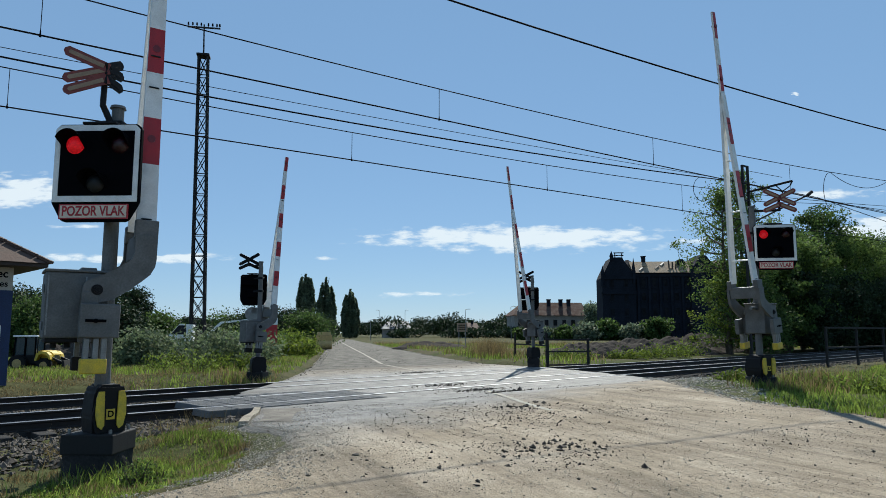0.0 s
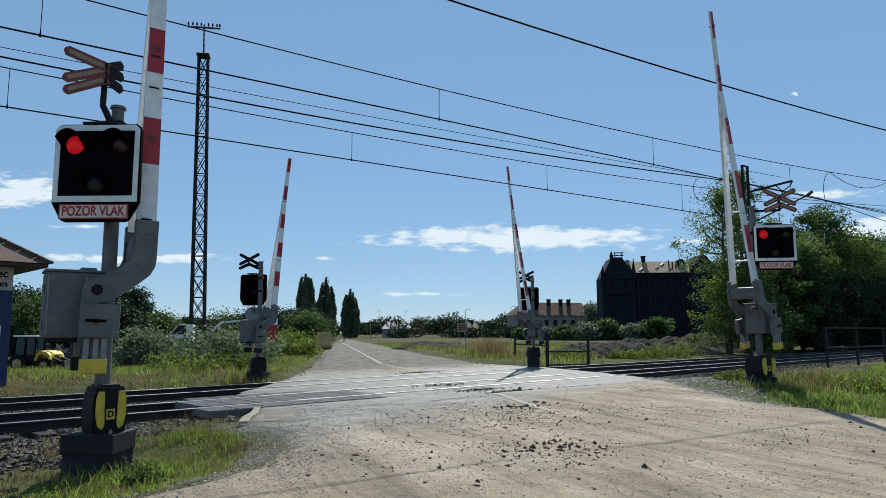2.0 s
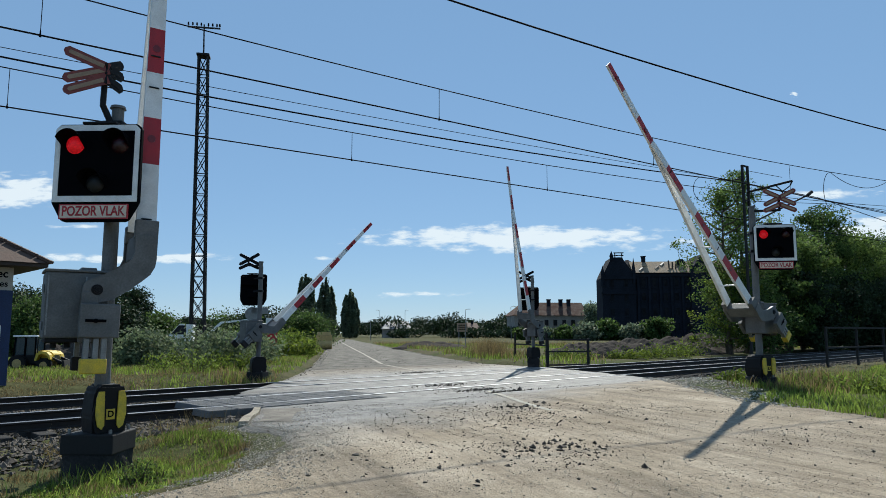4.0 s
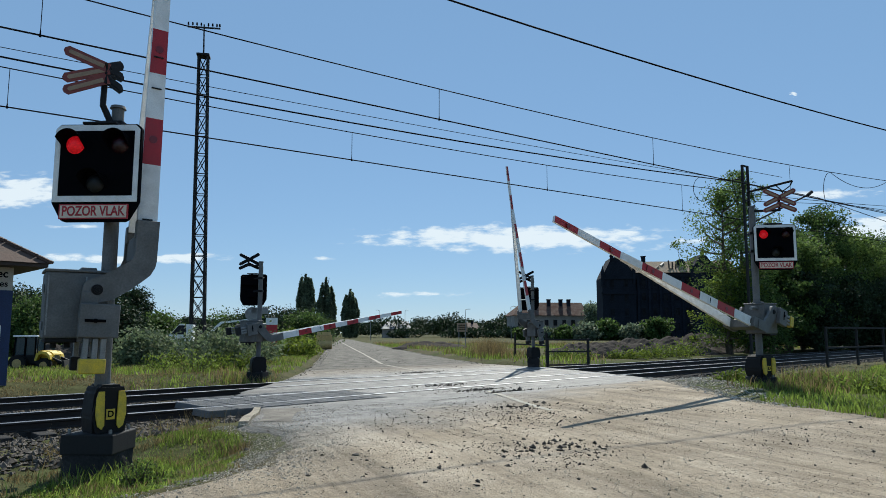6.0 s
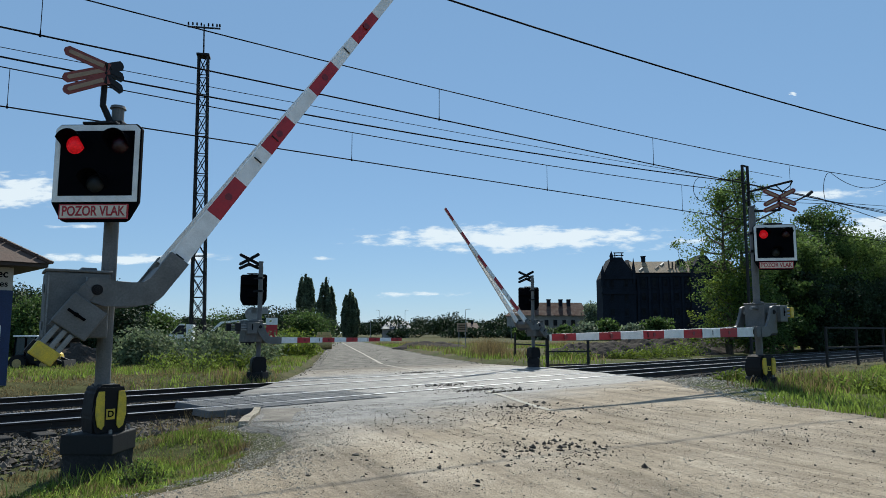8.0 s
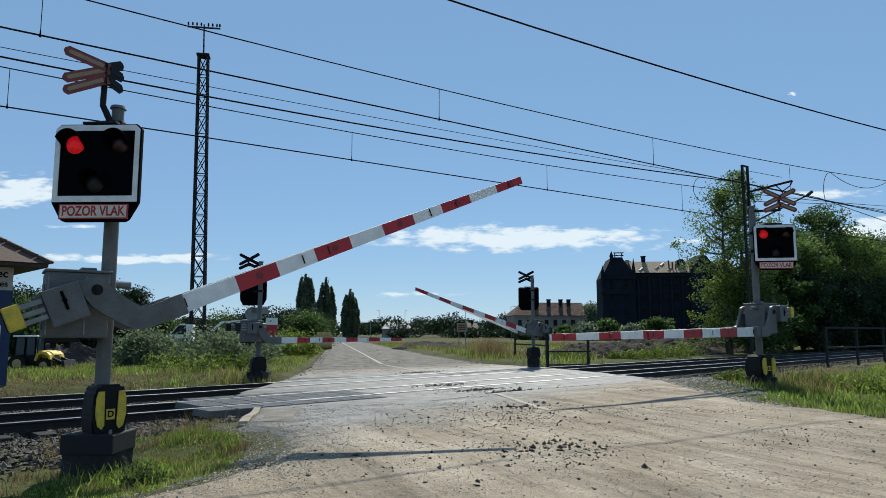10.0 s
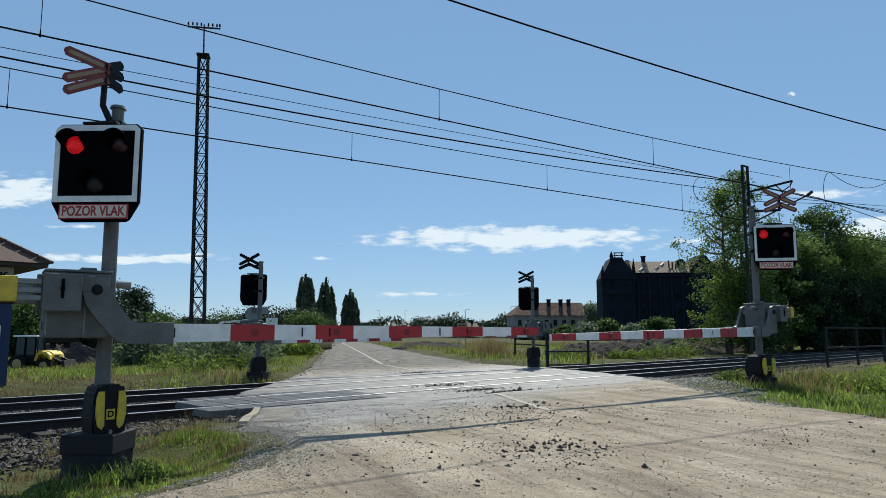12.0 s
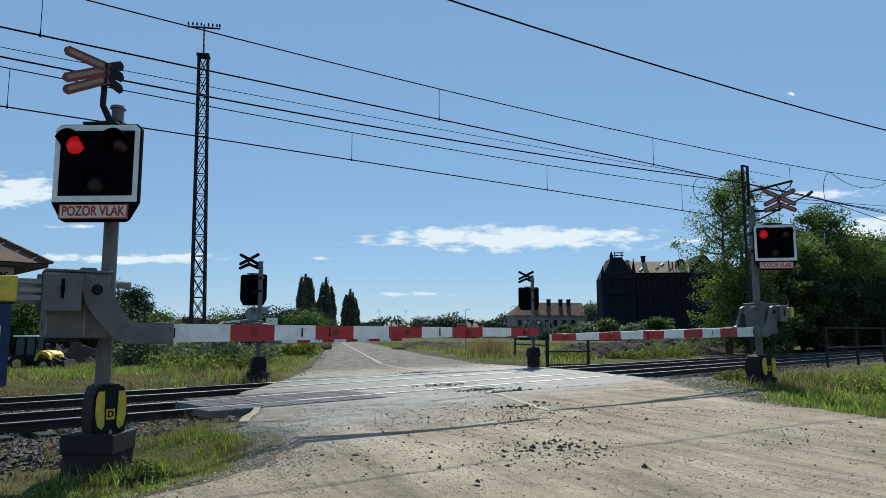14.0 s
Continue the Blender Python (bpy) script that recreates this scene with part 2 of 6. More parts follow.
def road_material():
    """Dusty compacted gravel near the camera, worn wet-looking asphalt at the rails."""
    m = bpy.data.materials.new("dusty worn asphalt")
    m.use_nodes = True
    n, l = m.node_tree.nodes, m.node_tree.links
    b = n["Principled BSDF"]
    b.inputs["Specular IOR Level"].default_value = 0.3
    tc = n.new("ShaderNodeTexCoord")

    def noise_of(scale, detail, rough=0.55, stretch=None, turn=0.0):
        t = n.new("ShaderNodeTexNoise")
        t.inputs["Scale"].default_value, t.inputs["Detail"].default_value, t.inputs["Roughness"].default_value = scale, detail, rough
        src = tc.outputs["Object"]
        if stretch:
            mp = n.new("ShaderNodeMapping")
            mp.vector_type = "TEXTURE"
            mp.inputs["Rotation"].default_value = (0, 0, turn)
            mp.inputs["Scale"].default_value = stretch
            l.new(src, mp.inputs[0])
            src = mp.outputs[0]
        l.new(src, t.inputs["Vector"])
        return t.outputs["Fac"]

    def ramp_of(fac, p0, c0, p1, c1):
        r = n.new("ShaderNodeValToRGB")
        r.color_ramp.elements[0].position, r.color_ramp.elements[1].position = p0, p1
        r.color_ramp.elements[0].color, r.color_ramp.elements[1].color = (*c0, 1), (*c1, 1)
        l.new(fac, r.inputs[0])
        return r.outputs[0]

    def mix_of(fac, c0, c1, mode="MIX"):
        x = n.new("ShaderNodeMixRGB")
        x.blend_type = mode
        if isinstance(fac, float):
            x.inputs[0].default_value = fac
        else:
            l.new(fac, x.inputs[0])
        l.new(c0, x.inputs[1])
        l.new(c1, x.inputs[2])
        return x.outputs[0]

    def calc(op, p, q):
        k = n.new("ShaderNodeMath")
        k.operation = op
        for i, v in enumerate((p, q)):
            if isinstance(v, (int, float)):
                k.inputs[i].default_value = v
            else:
                l.new(v, k.inputs[i])
        return k.outputs[0]

    dust = ramp_of(noise_of(0.9, 6), 0.35, (0.34, 0.276, 0.196), 0.65, (0.465, 0.388, 0.29))
    tracks = ramp_of(noise_of(1.0, 5, 0.6, (5.0, 0.42, 1), -1.12), 0.36, (0.55, 0.54, 0.53), 0.58, (1.08, 1.08, 1.08))
    dust = mix_of(0.62, dust, tracks, "MULTIPLY")
    ruts = ramp_of(noise_of(1.0, 3, 0.5, (9.0, 0.16, 1), -1.25), 0.34, (0.6, 0.59, 0.57), 0.46, (1.0, 1.0, 1.0))
    dust = mix_of(0.4, dust, ruts, "MULTIPLY")
    treads = ramp_of(noise_of(1.0, 3, 0.6, (14.0, 0.075, 1), -1.16), 0.38, (0.72, 0.70, 0.68), 0.5, (1.03, 1.03, 1.03))
    dust = mix_of(0.6, dust, treads, "MULTIPLY")
    blots = ramp_of(noise_of(1.7, 6, 0.65), 0.38, (0.55, 0.52, 0.48), 0.56, (1.0, 1.0, 1.0))
    dust = mix_of(0.4, dust, blots, "MULTIPLY")
    grit = ramp_of(noise_of(70, 4, 0.7), 0.30, (0.5, 0.5, 0.5), 0.62, (1.12, 1.12, 1.12))
    dust = mix_of(0.9, dust, grit, "MULTIPLY")
    specks = ramp_of(noise_of(28, 5, 0.75), 0.34, (0.45, 0.43, 0.4), 0.46, (1.04, 1.04, 1.04))
    dust = mix_of(0.75, dust, specks, "MULTIPLY")
    tar = ramp_of(noise_of(2.0, 6), 0.35, (0.125, 0.12, 0.11), 0.7, (0.245, 0.232, 0.212))
    tar = mix_of(0.9, tar, grit, "MULTIPLY")
    tar = mix_of(0.6, tar, specks, "MULTIPLY")
    tar = mix_of(0.6, tar, blots, "MULTIPLY")
    wear = ramp_of(noise_of(1.0, 4, 0.55, (6.0, 0.35, 1), 0.78), 0.38, (0.66, 0.66, 0.67), 0.6, (1.1, 1.1, 1.1))
    tar = mix_of(0.7, tar, wear, "MULTIPLY")
    sep = n.new("ShaderNodeSeparateXYZ")
    l.new(tc.outputs["Object"], sep.inputs[0])
    d = calc("ADD", calc("MULTIPLY", sep.outputs[0], TN.x), calc("MULTIPLY", sep.outputs[1], TN.y))
    d = calc("ADD", d, calc("MULTIPLY", calc("SUBTRACT", noise_of(0.7, 5), 0.5), 3.5))
    near = n.new("ShaderNodeMapRange")
    near.inputs[1].default_value, near.inputs[2].default_value = 5.7, 8.2
    l.new(calc("ADD", d, calc("MULTIPLY", sep.outputs[0], -0.4)), near.inputs[0])      # the bare asphalt reaches nearer on the left
    far = n.new("ShaderNodeMapRange")
    far.inputs[1].default_value, far.inputs[2].default_value, far.inputs[3].default_value, far.inputs[4].default_value = 18.5, 22.0, 1.0, 0.1
    l.new(d, far.inputs[0])
    fac = calc("MULTIPLY", near.outputs[0], far.outputs[0])
    worn = ramp_of(noise_of(1.4, 6, 0.65), 0.36, (0.10, 0.09, 0.075), 0.62, (0.205, 0.188, 0.16))
    worn = mix_of(0.8, mix_of(0.9, worn, grit, "MULTIPLY"), blots, "MULTIPLY")
    beyond = n.new("ShaderNodeMapRange")
    beyond.inputs[1].default_value, beyond.inputs[2].default_value = 19.5, 23.0
    l.new(d, beyond.inputs[0])
    l.new(mix_of(beyond.outputs[0], mix_of(fac, dust, tar), worn), b.inputs["Base Color"])
    rr = n.new("ShaderNodeMapRange")
    rr.inputs[3].default_value, rr.inputs[4].default_value = 0.95, 0.6
    l.new(fac, rr.inputs[0])
    l.new(rr.outputs[0], b.inputs["Roughness"])
    bp = n.new("ShaderNodeBump")
    bp.inputs["Strength"].default_value, bp.inputs["Distance"].default_value = 0.8, 0.03
    l.new(calc("ADD", noise_of(45, 5, 0.65), calc("MULTIPLY", noise_of(3.0, 4), 1.6)), bp.inputs["Height"])
    l.new(bp.outputs[0], b.inputs["Normal"])
    return m


def road_z(x, y):
    return ramp(x, y) + 0.012 * np.sin(1.3 * x + 0.6 * y) * np.sin(0.9 * y - 0.4 * x) * (y < 12)


def build_road():
    ys = np.unique(np.concatenate([np.linspace(-16, 4, 21), np.linspace(4, 34, 121), np.linspace(34, 158, 60)]))
    k = 48
    rng = np.random.default_rng(5)
    verts, faces = [], []
    for y in ys:
        l, r = edge_x(ROAD_L, y), edge_x(ROAD_R, y)
        l, r = l + rng.normal(0, 0.05), r + rng.normal(0, 0.06)
        for j in range(k):
            x = l + (r - l) * j / (k - 1)
            verts.append((x, y, float(road_z(x, y)) - (0.07 if j in (0, k - 1) else 0.0)))
    for i in range(len(ys) - 1):
        for j in range(k - 1):
            q = i * k + j
            faces.append((q, q + 1, q + k + 1, q + k))
    ob = raw("road", verts, faces, road_material())
    for f in ob.data.polygons:
        f.use_smooth = True
    tagged(ob, "dusty gravel-strewn asphalt road over the crossing", "road", kind="structure")


OLDCONC = mat("old dark concrete", (0.055, 0.052, 0.05), 0.9, 0, 0.35, 4, 50, 0.4, other=(0.02, 0.02, 0.021), spec=0.15)
RAIL = [(-0.062, -0.15), (0.062, -0.15), (0.062, -0.138), (0.012, -0.122), (0.008, -0.045), (0.034, -0.032), (0.034, -0.004), (0.026, 0.004), (-0.026, 0.004), (-0.034, -0.004), (-0.034, -0.032), (-0.008, -0.045), (-0.012, -0.122), (-0.062, -0.138)]


def build_tracks():
    for k, d in enumerate((TRACK_A - 0.7175, TRACK_A + 0.7175, TRACK_B - 0.7175, TRACK_B + 0.7175)):
        bm = B()
        rings = []
        for s in np.linspace(-45, 160, 60):
            rings.append([bm.verts.new(on_track(s, d + u, v + 0.008)) for u, v in RAIL])
        n = len(RAIL)
        for p, q in zip(rings, rings[1:]):
            for i in range(n):
                f = bm.faces.new((p[i], p[(i + 1) % n], q[(i + 1) % n], q[i]))
                f.material_index = 1 if i in (6, 7, 8) else 0
        tagged(finish("rail", bm, [RUST, RAILTOP]), "rusty steel rail with a polished head", "rail", "rails of the two tracks", "structure")
        # shiny strip added over each rail to widen its glint; no real plate
        bm = B()
        for s0, s1, w in ((8.2, 19.5, 0.045),):
            n0 = [bm.verts.new(on_track(s, d + sd * (w + 0.012 * math.sin(3.1 * s)), 0.0145)) for sd in (-1, 1) for s in np.linspace(s0, s1, 30)]
            for i in range(29):
                bm.faces.new((n0[i], n0[i + 1], n0[31 + i], n0[30 + i]))
        tagged(finish("glint_strip", bm, STEEL), "shiny strip added to widen the rail's bright glint", "steel plate", "plates along the rails", "structure")
    slab = B()
    box(slab, -0.13, 0.13, -1.25, 1.25, -0.16, 0.0, 0.02)
    first = tagged(finish("sleeper", slab, OLDCONC), "dusty concrete railway sleeper in ballast", "sleeper", "sleepers under the rails")
    lay = []
    for d in (TRACK_A, TRACK_B):
        for s in [*np.arange(-14, 3.6, 0.6), *np.arange(22.5, 70, 0.6)]:
            lay.append(Matrix.Translation(on_track(float(s), d, -0.155)) @ pose(0, 0, 0, 0, 0, TRACK_DEG))
    first.matrix_basis = lay[0]
    for m in lay[1:]:
        copy_thing(first, m)


# ---- barrier with signal ----
def beam(parent, side, length, name="boom_beam"):
    """One of the two tapering beams of a boom, white, with red bands; x runs along it from the pivot."""
    x0, drop = 0.66, -0.413
    meet = length * 0.72
    marks = [x0] + list(np.linspace(1.32, length, 10))

    def at_x(x):
        y = side * 0.27 * max(0.0, 1 - x / meet) + side * 0.012
        h = 0.100 - 0.046 * (x / length)
        return y, h

    for i, (p, q) in enumerate(zip(marks, marks[1:])):
        bm = B()
        ring = []
        steps = [p, meet, q] if p < meet < q else [p, q]
        for x in steps:
            y, h = at_x(x)
            w = 0.011 if x > meet else 0.028
            ring.append([bm.verts.new((x, y + dy, drop + dz)) for dy, dz in ((-w, -h), (w, -h), (w, h), (-w, h))])
        for a1, b1 in zip(ring, ring[1:]):
            for j in range(4):
                f = bm.faces.new((a1[j], a1[(j + 1) % 4], b1[(j + 1) % 4], b1[j]))
                f.material_index = int(i % 2 == 1 and j == (1 if side > 0 else 3))
        bm.faces.new(ring[0])
        bm.faces.new(ring[-1])
        part("white_band" if i % 2 == 0 else "red_band", bm, WHITE if i % 2 == 0 else [WHITE, RED], parent)


def arm_outline():
    pts = [(0.125 * math.cos(radians(50 + 155 * k / 10)), 0.125 * math.sin(radians(50 + 155 * k / 10))) for k in range(11)]
    pts += [(-0.09, -0.14), (0.0, -0.27), (0.10, -0.39), (0.17, -0.465), (0.25, -0.505), (0.32, -0.515), (0.56, -0.515), (0.56, -0.31), (0.38, -0.31), (0.31, -0.285), (0.22, -0.17), (0.14, -0.03)]
    return pts


def barrier(m, length, turn, off, top, bx, bz, cross, label, z_block, painted):
    """A barrier post: x along the boom, the pivot 1.39 above the foot. turn: of the signal board; off: of the post along the boom."""
    t = thing("crossing_barrier", m, label, "level-crossing barrier", "barriers of the crossing")
    near, fm = cross[2], pose(off, 0, 0, 0, 0, turn)
    bm = B()
    rod(bm, (off, 0, 0.3), (off, 0, top - 0.16), 0.073, 0.07, 20)
    rod(bm, (off, 0, top - 0.16), (off, 0, top - 0.03), 0.06, 0.06, 16)
    rod(bm, (off, 0, top - 0.03), (off, 0, top), 0.08, 0.07, 16)
    part("post", bm, GREY, t, "grey painted steel post")
    bm = B()
    prism(bm, [(-0.16, 0.0), (0.16, 0.0), (0.175, 0.18), (0.155, 0.42), (0.11, 0.48), (-0.11, 0.48), (-0.155, 0.42), (-0.175, 0.18)], -0.17, 0.17)
    bmesh.ops.bevel(bm, geom=list(bm.edges), offset=0.025, segments=2, affect="EDGES")
    hull = part("base_cover", bm, BLACKP, t, "black plastic cover at the foot")
    hm = fm @ pose(0.035 if near else 0.0, 0, 0, 0, 0, 46 if near else 34)
    hull.matrix_basis = hm @ Matrix.Diagonal((0.94, 1.0, 1.0, 1.0) if near else (1.3, 1.25, 1.0, 1.0))
    for s in (-1, 1):
        bm = B()
        prism(bm, [(s * 0.145, 0.36), (s * 0.125, 0.42), (s * 0.07, 0.42), (s * 0.06, 0.1), (s * 0.085, 0.06), (s * 0.125, 0.09), (s * 0.15, 0.2)], -0.19, -0.172)
        part("yellow_stripe", bm, YELLOW, hull)
    bm = B()
    box(bm, -0.042, 0.042, -0.18, -0.172, 0.15, 0.25)
    part("letter_plate", bm, YELLOW, hull)
    letters("letter", "D", 0.085, BLACK, hull, pose(0, -0.183, 0.20, 90, 0, 0))
    bm = B()
    box(bm, -0.245, 0.245, -0.23, 0.23, z_block, 0.0, 0.03)
    bmesh.ops.subdivide_edges(bm, edges=list(bm.edges), cuts=3, use_grid_fill=True)
    for v in bm.verts:          # chipped and worn
        v.co += noise.noise_vector(v.co * 9.0) * 0.014
    block = part("foundation", bm, OLDCONC, t, "dark weathered concrete foundation")
    block.matrix_basis = fm
    bm = B()
    box(bm, -0.255, 0.255, -0.24, 0.24, -0.17, 0.02, 0.012)
    part("foot_plate", bm, TAR, block)
    for sx in (-1, 1):
        for sy in (-1, 1):
            bm = B()
            rod(bm, (sx * 0.2, sy * 0.18, 0.02), (sx * 0.2, sy * 0.18, 0.06), 0.016, None, 6)
            part("bolt", bm, GALV, block)
    # the drive box between the arms
    bm = B()
    box(bm, -0.42, 0.13, -0.22, 0.22, 0.93, 1.56, 0.018)
    drive = part("drive_box", bm, GREY, t, "grey sheet-steel drive housing")
    bm = B()
    box(bm, -0.435, 0.15, -0.235, 0.235, 1.56, 1.585, 0.008)
    box(bm, -0.12, 0.02, -0.10, 0.10, 1.585, 1.62, 0.01)
    part("lid", bm, GREY, drive)
    bm = B()
    box(bm, -0.40, -0.1, -0.2, 0.2, 0.89, 0.932, 0.01)
    part("underside", bm, BLACKP, drive)
    for x in (-0.32, -0.2):
        bm = B()
        rod(bm, (x, -0.08, 0.84), (x, -0.08, 0.90), 0.028, 0.028)
        part("cable_gland", bm, BLACKP, drive)
    for x in (-0.40, -0.08):
        bm = B()
        bar(bm, (x, -0.226, 0.96), (x, -0.226, 1.52), 0.012, 0.01)
        part("seam_strip", bm, GALV, drive)
    bm = B()
    rod(bm, (0.1, 0.05, 1.47), (0.36, 0.05, 1.47), 0.04, 0.036, 12)
    part("crank_socket", bm, GALV, drive)
    for z in (1.05, 1.4):
        bm = B()
        rod(bm, (-0.43, -0.12, z - 0.04), (-0.43, -0.12, z + 0.04), 0.014, None, 8)
        part("hinge", bm, GALV, drive)
    bm = B()
    rod(bm, (0, -0.35, 1.39), (0, 0.35, 1.39), 0.05, None, 18)
    part("axle", bm, GALV, t)
    # the moving arm
    bm = B()
    for s in (-1, 1):
        prism(bm, arm_outline(), s * 0.33 - 0.028, s * 0.33 + 0.028)
        box(bm, -0.5, -0.02, s * 0.33 - 0.035, s * 0.33 + 0.035, -0.02, 0.13, 0.008)
    for s in (-1, 1):
        box(bm, 0.54, 0.72, s * 0.29 - 0.05, s * 0.29 + 0.05, -0.52, -0.305, 0.006)
    arm = part("boom_arm", bm, GREY, t, "grey steel boom arm with counterweights")
    bm = B()
    box(bm, 0.34, 0.58, -0.30, 0.30, -0.50, -0.33, 0.012)
    part("cross_plate", bm, GREY, arm)
    for s in (-1, 1):
        beam(arm, s, length)
        bm = B()
        rod(bm, (0, s * 0.36, 0), (0, s * 0.372, 0), 0.052, 0.05, 20)
        part("pivot_cap", bm, BLACKP, arm)
        bm = B()
        rod(bm, (0, s * 0.372, 0), (0, s * 0.385, 0), 0.034, 0.032, 18)
        rod(bm, (0, s * 0.385, 0), (0, s * 0.395, 0), 0.02, 0.018, 6)
        part("pivot_nut", bm, BLACKP, arm)
        bm = B()
        box(bm, -0.455, -0.135, s * 0.39 - 0.045, s * 0.39 + 0.045, -0.21, 0.14, 0.012)
        part("counterweight", bm, GREY, arm)
        bm = B()
        box(bm, -0.308, -0.282, s * 0.442 - 0.004, s * 0.442 + 0.004, -0.09, 0.09, 0.0)
        rod(bm, (-0.295, s * 0.44, 0.0), (-0.295, s * 0.46, 0.0), 0.022, None, 6)
        part("slot_bolt", bm, BLACK, arm)
        for z in (-0.09, -0.02, 0.06):
            bm = B()
            box(bm, -0.70, -0.46, s * 0.36 - 0.04, s * 0.36 + 0.04, z - 0.025, z + 0.025, 0.006)
            part("weight_bar", bm, GALV, arm)
        bm = B()
        box(bm, -0.79, -0.65, s * 0.36 - 0.06, s * 0.36 + 0.06, -0.125, 0.105, 0.012)
        part("weight_end", bm, YELLOW if s in painted else TAR, arm, "yellow painted counterweight end" if s in painted else "dark unpainted counterweight end")
    for x in (1.15, 2.2, 3.3):
        if x < length * 0.7:
            bm = B()
            y = 0.27 * (1 - x / (length * 0.72))
            rod(bm, (x, -y, -0.40), (x, y, -0.40), 0.016, None, 8)
            part("spacer", bm, WHITE, arm)
    for x in np.linspace(1.32, length, 10)[:-1:2] + 0.27:
        y = 0.27 * max(0.0, 1 - x / (length * 0.72)) + 0.045
        for s in (-1, 1):
            bm = B()
            rod(bm, (x, s * (y - 0.012), -0.413), (x, s * y, -0.413), 0.042, 0.04, 16)
            part("reflector", bm, DARKRED, arm, "round red reflector")
    for x in (0.74, 2.15, 2.5, 4.1):
        y = 0.27 * max(0.0, 1 - x / (length * 0.72)) + 0.045
        for s in (-1, 1):
            bm = B()
            box(bm, x - 0.008, x + 0.008, s * y - 0.006, s * y + 0.006, -0.46, -0.36, 0.004)
            part("slot", bm, TAR, arm)
    # the signal board
    bm = B()
    w, z0, z1 = 0.435, 2.105, 2.895
    prism(bm, [(-w, z0), (-w * 0.78, z0 - 0.17), (-w * 0.70, z0 - 0.19), (w * 0.70, z0 - 0.19), (w * 0.78, z0 - 0.17), (w, z0), (w, z1 - 0.05), (w - 0.05, z1), (-w + 0.05, z1), (-w, z1 - 0.05)], -0.30, -0.245)
    bmesh.ops.bevel(bm, geom=[ed for ed in bm.edges], offset=0.008, segments=1, affect="EDGES")
    board = part("signal_board", bm, BLACK, t, "black signal board with a white rim")
    board.matrix_basis = fm @ Matrix.Translation((bx, 0, bz))
    bm = B()
    zo, zi, wo, wi = (z0 + 0.005, z1 - 0.012), (z0 + 0.065, z1 - 0.07), w - 0.012, w - 0.062
    c = 0.045
    outer = [(-wo, zo[0]), (wo, zo[0]), (wo, zo[1] - c), (wo - c, zo[1]), (-wo + c, zo[1]), (-wo, zo[1] - c)]
    inner = [(-wi, zi[0]), (wi, zi[0]), (wi, zi[1] - 0.004), (wi - 0.004, zi[1]), (-wi + 0.004, zi[1]), (-wi, zi[1] - 0.004)]
    for yy in (-0.303, -0.31):
        vo, vi = [bm.verts.new((u, yy, v)) for u, v in outer], [bm.verts.new((u, yy, v)) for u, v in inner]
        for i in range(6):
            bm.faces.new((vo[i], vo[(i + 1) % 6], vi[(i + 1) % 6], vi[i]))
    part("white_rim", bm, WHITE, board, "white reflective rim")
    bm = B()
    box(bm, -0.345, 0.345, -0.312, -0.302, z0 - 0.165, z0 - 0.018, 0.0)
    part("sign_plate", bm, [RED], board, "white warning plate with a red rim")
    bm = B()
    box(bm, -0.33, 0.33, -0.317, -0.3125, z0 - 0.152, z0 - 0.031, 0.0)
    part("plate_face", bm, PLATE, board)
    words = letters("lettering", "POZOR VLAK", 0.135, RED, board, pose(0, -0.3185, z0 - 0.091, 90, 0, 0), "red capital letters POZOR VLAK")
    words.scale = (0.76, 1.0, 1.0)
    lenses = []
    for x, z, r, kind in ((-0.225, z1 - 0.21, 0.1, "red"), (0.225, z1 - 0.21, 0.1, "red"), (0.0, z0 + 0.19, 0.1, "dark")):
        bm = B()
        g = bmesh.ops.create_uvsphere(bm, u_segments=28, v_segments=18, radius=r)
        if kind == "red":
            for f in bm.faces:
                f.material_index = 1 if f.calc_center_median().y > 0.0 else 0
        lens = part("lens", bm, [GLOW, DIMLENS] if kind == "red" else DARKLENS, board, "round red signal lens" if kind == "red" else "round unlit lens", True)
        lens.matrix_basis = Matrix.Translation((x, -0.262, z))
        if kind == "red":
            lenses.append(lens)
        bm = B()                               # hood: half a tube over the lens
        rings = []
        for yy, rr in ((-0.30, 0.118), (-0.46, 0.125), (-0.46, 0.120), (-0.30, 0.113)):
            cut = 1.0 if yy > -0.4 else 0.62
            rings.append([bm.verts.new((x + rr * math.cos(q), yy, z + rr * math.sin(q))) for q in [radians(90 + 115 * cut * k) for k in np.linspace(-1, 1, 19)]])
        for p, q in zip(rings, rings[1:] + rings[:1]):
            for i in range(18):
                bm.faces.new((p[i], p[i + 1], q[i + 1], q[i]))
        for i in (0, 18):
            bm.faces.new([ring[i] for ring in rings])
        part("hood", bm, BLACK, board)
    bm = B()
    box(bm, -0.38, 0.38, -0.245, -0.14, z1 - 0.35, z1 - 0.06, 0.015)
    part("lamp_housing", bm, BLACK, board)
    bm = B()
    box(bm, -0.14, 0.14, -0.245, -0.14, z0 + 0.06, z0 + 0.32, 0.015)
    part("lamp_housing", bm, BLACK, board)
    bm = B()
    box(bm, -0.17, 0.17, -0.30, -0.12, z1 + 0.005, z1 + 0.03, 0.006)
    part("board_top", bm, BLACKP, board)
    for z in (2.35, 2.75):
        bm = B()
        bar(bm, (0.0, -0.03, z + bz), (bx, -0.19, z + bz), 0.05)
        box(bm, -0.085, 0.085, -0.085, 0.085, z + bz - 0.03, z + bz + 0.03, 0.01)
        part("clamp", bm, BLACKP, t).matrix_basis = fm
    # the warning cross with a second lower half, on a cranked bracket
    ox, oz, folded = cross
    bm = B()
